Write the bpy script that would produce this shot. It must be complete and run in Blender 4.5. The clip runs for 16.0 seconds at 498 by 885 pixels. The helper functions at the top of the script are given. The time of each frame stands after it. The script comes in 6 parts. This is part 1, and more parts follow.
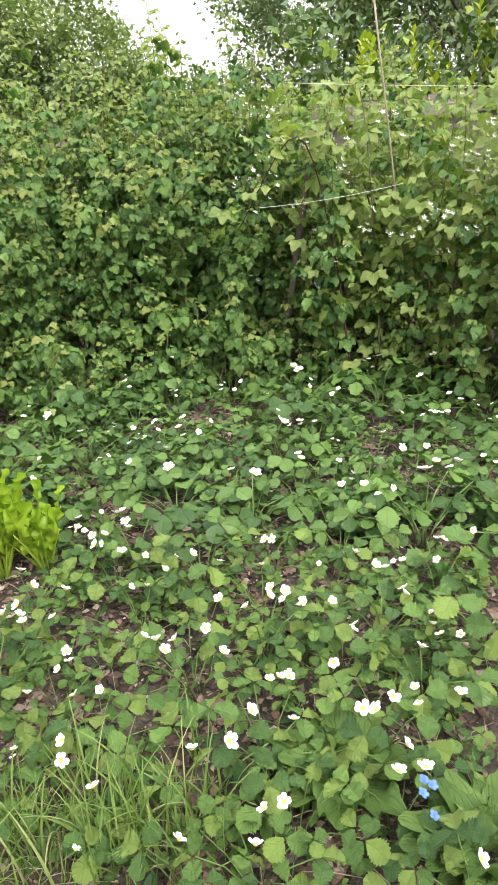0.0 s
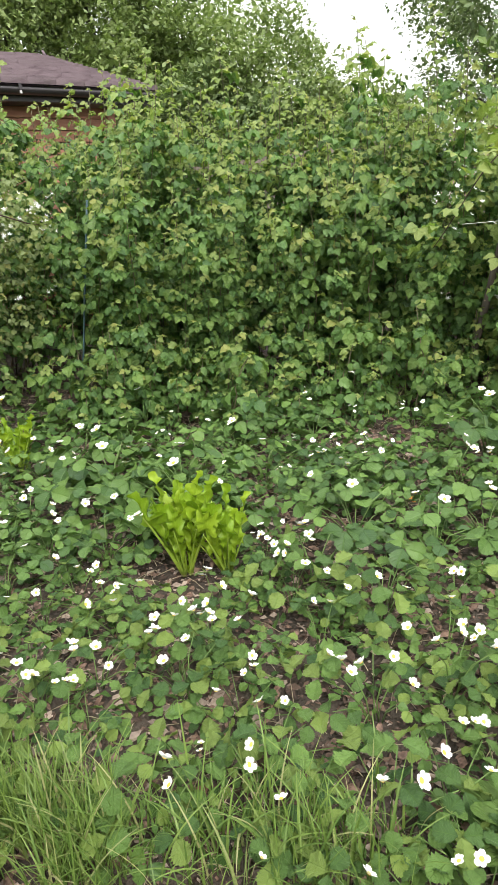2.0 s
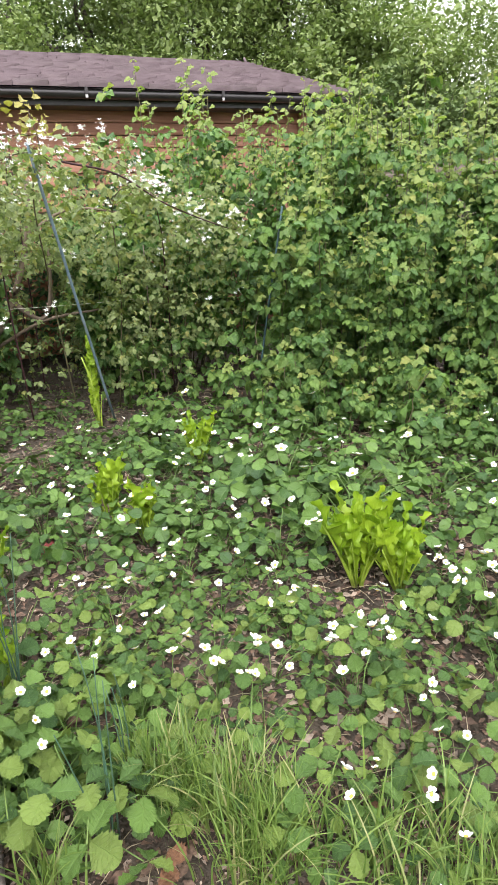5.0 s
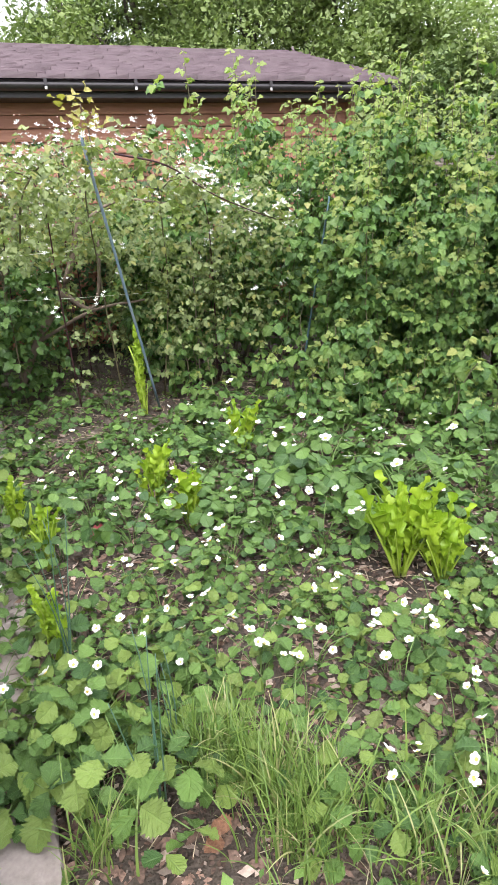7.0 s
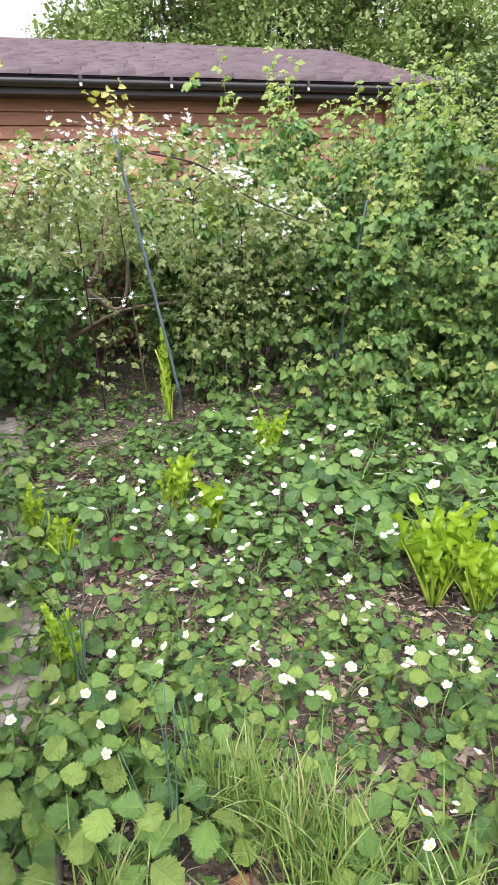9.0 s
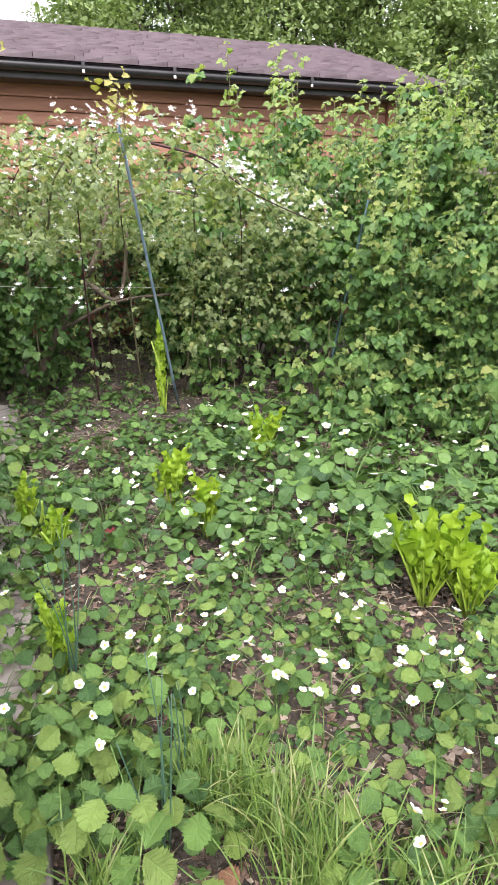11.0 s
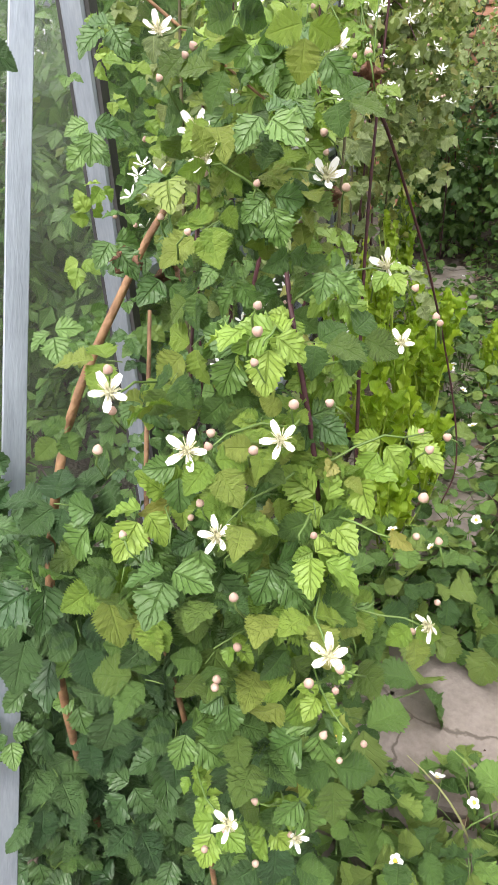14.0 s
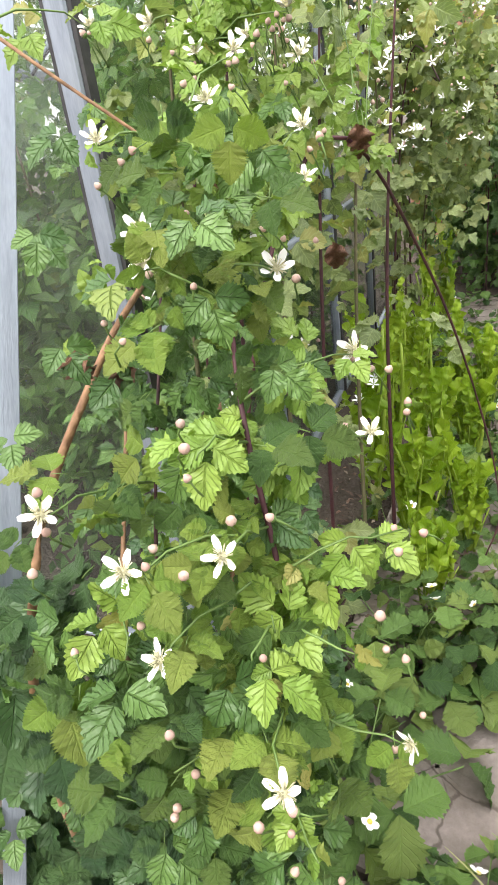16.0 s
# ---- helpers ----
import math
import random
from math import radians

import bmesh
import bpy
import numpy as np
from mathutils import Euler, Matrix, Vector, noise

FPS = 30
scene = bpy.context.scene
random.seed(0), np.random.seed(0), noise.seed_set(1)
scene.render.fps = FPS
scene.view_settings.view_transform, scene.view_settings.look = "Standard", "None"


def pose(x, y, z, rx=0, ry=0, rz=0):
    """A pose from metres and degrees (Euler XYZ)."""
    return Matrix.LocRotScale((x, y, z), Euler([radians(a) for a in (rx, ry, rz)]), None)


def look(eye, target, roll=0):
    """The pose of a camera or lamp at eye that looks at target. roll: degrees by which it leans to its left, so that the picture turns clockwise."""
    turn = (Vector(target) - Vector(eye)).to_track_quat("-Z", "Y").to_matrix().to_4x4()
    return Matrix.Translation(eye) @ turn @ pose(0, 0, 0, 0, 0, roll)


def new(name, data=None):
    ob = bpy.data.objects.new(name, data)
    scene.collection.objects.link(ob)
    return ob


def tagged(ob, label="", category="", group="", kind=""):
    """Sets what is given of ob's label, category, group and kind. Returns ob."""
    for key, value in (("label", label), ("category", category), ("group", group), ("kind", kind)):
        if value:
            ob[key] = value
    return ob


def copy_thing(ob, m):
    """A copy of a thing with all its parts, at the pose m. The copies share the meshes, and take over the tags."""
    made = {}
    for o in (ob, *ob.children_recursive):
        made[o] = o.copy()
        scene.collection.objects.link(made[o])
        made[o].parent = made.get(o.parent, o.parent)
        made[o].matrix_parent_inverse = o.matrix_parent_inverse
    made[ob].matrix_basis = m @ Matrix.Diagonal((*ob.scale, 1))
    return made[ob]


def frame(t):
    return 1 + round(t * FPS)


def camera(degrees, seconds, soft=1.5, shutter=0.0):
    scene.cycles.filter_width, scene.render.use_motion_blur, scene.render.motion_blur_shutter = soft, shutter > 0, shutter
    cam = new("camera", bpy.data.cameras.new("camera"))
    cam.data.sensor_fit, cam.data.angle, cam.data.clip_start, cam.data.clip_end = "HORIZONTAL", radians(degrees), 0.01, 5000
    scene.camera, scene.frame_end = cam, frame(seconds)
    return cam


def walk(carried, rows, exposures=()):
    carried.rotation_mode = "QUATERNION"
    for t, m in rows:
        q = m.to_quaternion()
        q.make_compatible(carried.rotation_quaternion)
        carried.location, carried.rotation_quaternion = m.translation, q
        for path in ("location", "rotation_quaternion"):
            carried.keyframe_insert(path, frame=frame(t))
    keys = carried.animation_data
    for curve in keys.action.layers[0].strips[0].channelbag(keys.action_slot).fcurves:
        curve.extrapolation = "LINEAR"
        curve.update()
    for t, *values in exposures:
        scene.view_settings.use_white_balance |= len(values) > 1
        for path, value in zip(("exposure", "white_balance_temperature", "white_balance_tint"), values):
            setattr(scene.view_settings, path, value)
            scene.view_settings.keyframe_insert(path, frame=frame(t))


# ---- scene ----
cam = camera(42.7, 16.0, soft=0.6)
PATH = [
    (0, (0.108, -0.258, 1.232), (1.572, 0.858, 0.45), -3.9),
    (0.5, (0.09, -0.224, 1.235), (1.492, 0.962, 0.443), -3.1),
    (1, (0.073, -0.2, 1.231), (1.401, 1.075, 0.451), -3.2),
    (1.5, (0.034, -0.168, 1.251), (1.27, 1.208, 0.49), -3.4),
    (2, (0.028, -0.154, 1.251), (1.184, 1.311, 0.534), -4.1),
    (2.5, (-0.003, -0.145, 1.282), (1.063, 1.411, 0.617), -3.7),
    (3, (-0.033, -0.124, 1.298), (0.944, 1.499, 0.657), -3.3),
    (3.5, (-0.067, -0.114, 1.321), (0.87, 1.524, 0.659), -2.8),
    (4, (-0.077, -0.098, 1.303), (0.789, 1.574, 0.629), -3.2),
    (4.5, (-0.091, -0.091, 1.31), (0.729, 1.599, 0.624), -3.0),
    (7, (-0.143, -0.113, 1.308), (0.522, 1.634, 0.596), -3.2),
    (7.5, (-0.13, -0.125, 1.302), (0.534, 1.627, 0.602), -2.7),
    (8, (-0.12, -0.082, 1.312), (0.475, 1.698, 0.621), -3.8),
    (10.5, (-0.118, 0.058, 1.322), (0.526, 1.8, 0.582), 0.1),
    (11, (-0.149, 0.019, 1.324), (0.483, 1.774, 0.6), 0.2),
    (11.5, (-0.208, 0.019, 1.304), (0.123, 1.844, 0.556), -0.8),
    (12, (-0.302, 0.031, 1.254), (-0.228, 1.864, 0.458), -0.2),
    (12.5, (-0.357, 0.032, 1.233), (-0.475, 1.857, 0.423), -0.5),
    (13, (-0.392, 0.014, 1.2), (-0.652, 1.805, 0.349), -1.2),
    (13.5, (-0.423, -0.005, 1.164), (-0.854, 1.711, 0.231), -1.8),
    (14, (-0.423, -0.013, 1.147), (-0.953, 1.641, 0.154), -3.1),
    (14.5, (-0.407, -0.007, 1.142), (-0.963, 1.641, 0.155), -4.7),
    (15, (-0.385, 0.008, 1.158), (-1.02, 1.651, 0.212), -5.8),
    (15.5, (-0.36, 0.028, 1.165), (-1.064, 1.671, 0.266), -7.5),
    (16, (-0.36, 0.054, 1.173), (-1.077, 1.702, 0.296), -8.2),
]
walk(cam, [(t, look(eye, target, roll)) for t, eye, target, roll in PATH],
     [(0, 0.45, 6550, 10.5), (1.5, 0.38, 6550, 10), (2.5, 0.1, 6550, 10), (3.5, -0.12, 6550, 10), (4.5, 0.36, 6500, 11), (7, 0.68, 6200, 16), (8, 0.68, 6200, 16), (11, 0.7, 6200, 16), (12.5, 0.7, 6200, 16), (13.5, 0.55, 6500, 13), (14.5, 0.52, 6700, 12), (16, 0.6, 6600, 13)])

# ---- sky and sun: bright overcast day ----
world = bpy.data.worlds.new("overcast_sky")
scene.world = world
world.use_nodes = True
wn, wl = world.node_tree.nodes, world.node_tree.links
wn.clear()
w_out = wn.new("ShaderNodeOutputWorld")
w_bg = wn.new("ShaderNodeBackground")
w_sky = wn.new("ShaderNodeTexSky")
w_sky.sky_type, w_sky.sun_disc = "NISHITA", False
w_sky.sun_elevation, w_sky.sun_rotation = radians(46), radians(200)
w_mix = wn.new("ShaderNodeMixRGB")
w_mix.inputs["Fac"].default_value = 0.92
w_cloud = wn.new("ShaderNodeTexNoise")
w_cloud.inputs["Scale"].default_value = 2.2
w_cloud.inputs["Detail"].default_value = 4
w_ramp = wn.new("ShaderNodeMixRGB")
w_ramp.inputs["Color1"].default_value = (10.0, 10.0, 10.0, 1)
w_ramp.inputs["Color2"].default_value = (13.0, 13.0, 13.0, 1)
w_geo = wn.new("ShaderNodeTexCoord")
wl.new(w_geo.outputs["Generated"], w_cloud.inputs["Vector"])
wl.new(w_cloud.outputs["Fac"], w_ramp.inputs["Fac"])
wl.new(w_sky.outputs["Color"], w_mix.inputs["Color1"])
wl.new(w_ramp.outputs["Color"], w_mix.inputs["Color2"])
# an overcast sky is three times as bright overhead as at the horizon
w_sep = wn.new("ShaderNodeSeparateXYZ")
wl.new(w_geo.outputs["Generated"], w_sep.inputs["Vector"])
w_rise = wn.new("ShaderNodeMapRange")
w_rise.inputs["From Min"].default_value, w_rise.inputs["From Max"].default_value = 0.0, 1.0
w_rise.inputs["To Min"].default_value, w_rise.inputs["To Max"].default_value = 0.5, 1.5
wl.new(w_sep.outputs["Z"], w_rise.inputs["Value"])
w_grade = wn.new("ShaderNodeMixRGB")
w_grade.blend_type = "MULTIPLY"
w_grade.inputs["Fac"].default_value = 1.0
wl.new(w_mix.outputs["Color"], w_grade.inputs["Color1"])
wl.new(w_rise.outputs["Result"], w_grade.inputs["Color2"])
wl.new(w_grade.outputs["Color"], w_bg.inputs["Color"])
w_bg.inputs["Strength"].default_value = 0.175
wl.new(w_bg.outputs["Background"], w_out.inputs["Surface"])

sun_data = bpy.data.lights.new("sun", "SUN")
sun_data.energy, sun_data.angle, sun_data.color = 2.1, radians(12), (1.0, 0.96, 0.9)
sun = new("sun", sun_data)
sun.matrix_world = look((-3.4, -9, 10), (0, 0, 0))

# ---- mesh tools ----
TAU = 2 * math.pi


def rng_of(seed):
    return np.random.default_rng(seed)


def mesh_of(name, pieces, mats, smooth=True):
    """One mesh from pieces (verts, quads, uvs, material index)."""
    vs, qs, us, ms, off = [], [], [], [], 0
    for v, q, u, m in pieces:
        vs.append(v), qs.append(q + off), us.append(u), ms.append(np.full(len(q), m, np.int32))
        off += len(v)
    v, q, u, m = np.concatenate(vs), np.concatenate(qs), np.concatenate(us), np.concatenate(ms)
    me = bpy.data.meshes.new(name)
    me.vertices.add(len(v))
    me.vertices.foreach_set("co", v.astype(np.float32).ravel())
    me.loops.add(q.size)
    me.loops.foreach_set("vertex_index", q.astype(np.int32).ravel())
    me.polygons.add(len(q))
    me.polygons.foreach_set("loop_start", np.arange(0, q.size, 4, dtype=np.int32))
    me.polygons.foreach_set("material_index", m)
    me.polygons.foreach_set("use_smooth", np.full(len(q), smooth, bool))
    layer = me.uv_layers.new(name="map")
    layer.data.foreach_set("uv", u[q.ravel()].astype(np.float32).ravel())
    for mat in mats:
        me.materials.append(mat)
    me.update(calc_edges=True)
    me.validate()
    return me


def part(name, me, parent, label="", m=None):
    ob = new(name, me)
    ob.parent = parent
    if m is not None:
        ob.matrix_basis = m
    if label:
        ob["label"] = label
    return ob


def thing(name, label, category, m=None, me=None, group="", kind=""):
    ob = new(name, me)
    if m is not None:
        ob.matrix_basis = m
    return tagged(ob, label, category, group, kind)


def box_piece(cx, cy, cz, sx, sy, sz, m=0, bevel=0.0):
    """A box with chamfered long edges along its longest side."""
    s = np.array([sx, sy, sz]) / 2
    ax = int(np.argmax(s))
    o = [k for k in range(3) if k != ax]
    b = min(bevel, 0.45 * min(s[o[0]], s[o[1]])) if bevel else 0.0
    a0, a1 = s[o[0]], s[o[1]]
    if b:
        ring = [(-a0 + b, -a1), (a0 - b, -a1), (a0, -a1 + b), (a0, a1 - b), (a0 - b, a1), (-a0 + b, a1), (-a0, a1 - b), (-a0, -a1 + b)]
    else:
        ring = [(-a0, -a1), (a0, -a1), (a0, a1), (-a0, a1)]
    n = len(ring)
    v = np.zeros((2 * n, 3))
    for e, sign in enumerate((-1, 1)):
        for k, (p, r) in enumerate(ring):
            v[e * n + k, ax], v[e * n + k, o[0]], v[e * n + k, o[1]] = sign * s[ax], p, r
    q = [[k, (k + 1) % n, n + (k + 1) % n, n + k] for k in range(n)]
    for e in (0, n):
        for k in range(1, n // 2):
            q.append([e + k - 1, e + k, e + n - 1 - k, e + n - k] if k < n // 2 else None)
    q = np.array(q)
    if (ax % 2 == 0) != (o[0] < o[1]):
        q = q[:, ::-1]
    u = v[:, [ax, o[0]]] + 0.5
    return v + (cx, cy, cz), q, u, m


def tube_piece(points, radii, sides=6, m=0):
    """A tapered round tube along points, with closed ends."""
    p = np.array(points, float)
    r = np.full(len(p), radii, float) if np.isscalar(radii) else np.array(radii, float)
    p = np.concatenate([p[:1], p, p[-1:]])
    r = np.concatenate([[r[0] * 0.02], r, [r[-1] * 0.02]])
    d = np.gradient(p[1:-1], axis=0)
    d = np.concatenate([d[:1], d, d[-1:]])
    d /= np.linalg.norm(d, axis=1)[:, None] + 1e-9
    ref = np.where(np.abs(d[:, 2:3]) > 0.9, [[1.0, 0, 0]], [[0, 0, 1.0]])
    a = np.cross(d, ref)
    a /= np.linalg.norm(a, axis=1)[:, None] + 1e-9
    b = np.cross(d, a)
    t = np.arange(sides) * TAU / sides
    v = p[:, None] + r[:, None, None] * (np.cos(t)[None, :, None] * a[:, None] + np.sin(t)[None, :, None] * b[:, None])
    n = len(p)
    i, k = np.meshgrid(np.arange(n - 1), np.arange(sides), indexing="ij")
    q = np.stack([i * sides + k, i * sides + (k + 1) % sides, (i + 1) * sides + (k + 1) % sides, (i + 1) * sides + k], -1).reshape(-1, 4)
    u = np.stack(np.broadcast_arrays((np.arange(sides) / sides)[None], np.linspace(0, 1, n)[:, None]), -1).reshape(-1, 2)
    return v.reshape(-1, 3), q, u, m


def curve_points(a, b, sag=(0, 0, 0), n=8, wob=0.0, seed=0):
    """Points from a to b, bowed by sag in the middle, with a slight waviness."""
    s = np.linspace(0, 1, n)[:, None]
    p = np.array(a, float) * (1 - s) + np.array(b, float) * s + np.array(sag, float) * (4 * s * (1 - s))
    if wob:
        p[1:-1] += rng_of(seed).normal(0, wob, (n - 2, 3))
    return p


def through_points(ctrl, n=5):
    """A smooth line through control points."""
    c = np.array(ctrl, float)
    c = np.concatenate([[2 * c[0] - c[1]], c, [2 * c[-1] - c[-2]]])
    out = []
    for k in range(1, len(c) - 2):
        for s in np.linspace(0, 1, n, endpoint=False):
            p0, p1, p2, p3 = c[k - 1 : k + 3]
            out.append(0.5 * (2 * p1 + (p2 - p0) * s + (2 * p0 - 5 * p1 + 4 * p2 - p3) * s**2 + (3 * p1 - p0 - 3 * p2 + p3) * s**3))
    out.append(c[-2])
    return np.array(out)


def leaf_shape(rows, cols, prof, fold=0.3, droop=0.25, teeth=0.0, pleat=0.0, npleat=6, ruffle=0.0, seed=0):
    """A leaf of length 1 along +y, its upper side to +z, as a quad grid with toothed margin, folded midrib and pleats."""
    r = rng_of(seed)
    v = np.linspace(0, 1, rows + 1)
    u = np.linspace(-1, 1, cols + 1)
    hw = prof(v)
    vv, uu = np.meshgrid(v, u, indexing="ij")
    x = uu * hw[:, None]
    y = vv.copy()
    # forward-pointing teeth of uneven size along the margin
    tooth = (np.arange(rows + 1) % 2)[:, None] * teeth * r.uniform(0.75, 1.25, (rows + 1, cols + 1))
    tooth[-1] = 0
    edge = np.abs(uu) > 0.999
    x = np.where(edge, x * (1 + tooth * (1 - 0.4 * vv)), x)
    y = np.where(edge & (tooth > 0), y + 0.45 / rows, y)
    z = fold * np.abs(x) - droop * vv**2 - 0.22 * fold * np.abs(uu) ** 3 * hw[:, None]
    z += pleat * np.cos((vv - 0.35 * np.abs(uu)) * TAU * npleat) * np.minimum(1, 2 * np.abs(uu)) * hw[:, None]
    z += ruffle * np.abs(uu) * np.sin(vv * TAU * 2.6 + np.sign(uu) * 1.3 + r.uniform(0, 6)) * hw[:, None]
    z += 0.45 * ruffle * uu**2 * np.sin(vv * TAU * 6.3 + np.sign(uu) * 2.1 + r.uniform(0, 6)) * hw[:, None]
    verts = np.stack([x, y, z], -1).reshape(-1, 3)
    i, k = np.meshgrid(np.arange(rows), np.arange(cols), indexing="ij")
    c = cols + 1
    q = np.stack([i * c + k, i * c + k + 1, (i + 1) * c + k + 1, (i + 1) * c + k], -1).reshape(-1, 4)
    uv = np.stack([(uu + 1) / 2, vv], -1).reshape(-1, 2)
    return verts, q, uv


def scatter(shape, mats4, m=0):
    """Copies of a shape at each 4x4 matrix, as one piece."""
    v, q, u = shape[:3]
    mats4 = np.asarray(mats4, float)
    n = len(mats4)
    out = np.einsum("nij,vj->nvi", mats4[:, :3, :3], v) + mats4[:, None, :3, 3]
    qq = q[None] + (np.arange(n) * len(v))[:, None, None]
    return out.reshape(-1, 3), qq.reshape(-1, 4), np.tile(u, (n, 1)), m


def place4(pos, along, up, size, width=1.0):
    """Matrices that lay +y along 'along' and +z near 'up'. Arrays of n rows."""
    pos, along, up = (np.atleast_2d(np.asarray(a, float)) for a in (pos, along, up))
    n = max(len(pos), len(along), len(up))
    pos, along, up = (np.broadcast_to(a, (n, 3)) for a in (pos, along, up))
    y = along / (np.linalg.norm(along, axis=1)[:, None] + 1e-9)
    x = np.cross(y, up)
    x /= np.linalg.norm(x, axis=1)[:, None] + 1e-9
    z = np.cross(x, y)
    s = np.broadcast_to(np.asarray(size, float), (n,))[:, None]
    m = np.zeros((n, 4, 4))
    m[:, :3, 0], m[:, :3, 1], m[:, :3, 2], m[:, :3, 3], m[:, 3, 3] = x * s * width, y * s, z * s, pos, 1
    return m


def compound(shape, n, size, spread, rng, stalk=0.35, droop=0.2, gap=0.0):
    """A compound leaf in its own space: stalk along +y from the origin, then n leaflets, the end one set off by gap. Returns matrices."""
    pos, along, up, sizes = [], [], [], []
    pos.append((0, stalk * 1.25 + gap, 0)), along.append((0.1 * rng.normal(), 1, -droop)), up.append((0.25 * rng.normal(), 0, 1)), sizes.append(size)
    for k in range((n - 1) // 2):
        for side in (-1, 1):
            a = radians(spread) * (1 + 0.15 * rng.normal()) + 0.25 * k
            pos.append((side * 0.1 * size, stalk * (1 - 0.02 - 0.55 * k), 0))
            along.append((side * math.sin(a), math.cos(a), -droop * (0.6 + 0.6 * rng.random())))
            up.append((-side * 0.15 + 0.3 * rng.normal(), 0.3 * rng.normal(), 1))
            sizes.append(size * (0.92 - 0.12 * k) * rng.uniform(0.9, 1.08))
    return place4(pos, along, up, sizes)


def inside(x, y, poly):
    hit = np.zeros(np.shape(x), bool)
    for (x0, y0), (x1, y1) in zip(poly, poly[1:] + poly[:1]):
        cross = (y0 > y) != (y1 > y)
        hit ^= cross & (x < (x1 - x0) * (y - y0) / ((y1 - y0) + 1e-12) + x0)
    return hit


def spread_points(rng, poly, gap, n=4000):
    """Points inside a polygon that keep a distance from one another."""
    p = np.array(poly)
    lo, hi = p.min(0), p.max(0)
    kept = []
    for _ in range(n):
        c = rng.uniform(lo, hi)
        if inside(c[0], c[1], poly) and all((c[0] - k[0]) ** 2 + (c[1] - k[1]) ** 2 > gap * gap for k in kept):
            kept.append(c)
    return kept

# ---- materials ----
def node_mat(name):
    mat = bpy.data.materials.new(name)
    mat.use_nodes = True
    nt = mat.node_tree
    return mat, nt.nodes, nt.links, nt.nodes["Principled BSDF"]


def math_node(n, l, op, a, b=None):
    node = n.new("ShaderNodeMath")
    node.operation = op
    for k, v in enumerate((a, b)):
        if v is None:
            continue
        if isinstance(v, (int, float)):
            node.inputs[k].default_value = v
        else:
            l.new(v, node.inputs[k])
    return node.outputs[0]


def mix_node(n, l, fac, a, b, blend="MIX"):
    node = n.new("ShaderNodeMixRGB")
    node.blend_type = blend
    for k, v in enumerate((fac, a, b)):
        if isinstance(v, (int, float)):
            node.inputs[k].default_value = v
        elif isinstance(v, tuple):
            node.inputs[k].default_value = (*v, 1) if len(v) == 3 else v
        else:
            l.new(v, node.inputs[k])
    return node.outputs[0]


def noise_node(n, l, scale, detail=4, rough=0.6, coord="Object"):
    tc = n.new("ShaderNodeTexCoord")
    node = n.new("ShaderNodeTexNoise")
    node.inputs["Scale"].default_value, node.inputs["Detail"].default_value, node.inputs["Roughness"].default_value = scale, detail, rough
    l.new(tc.outputs[coord], node.inputs["Vector"])
    return node.outputs["Fac"]


def spread_node(n, l, fac, lo, hi):
    node = n.new("ShaderNodeMapRange")
    node.inputs["From Min"].default_value, node.inputs["From Max"].default_value = lo, hi
    l.new(fac, node.inputs["Value"])
    return node.outputs["Result"]


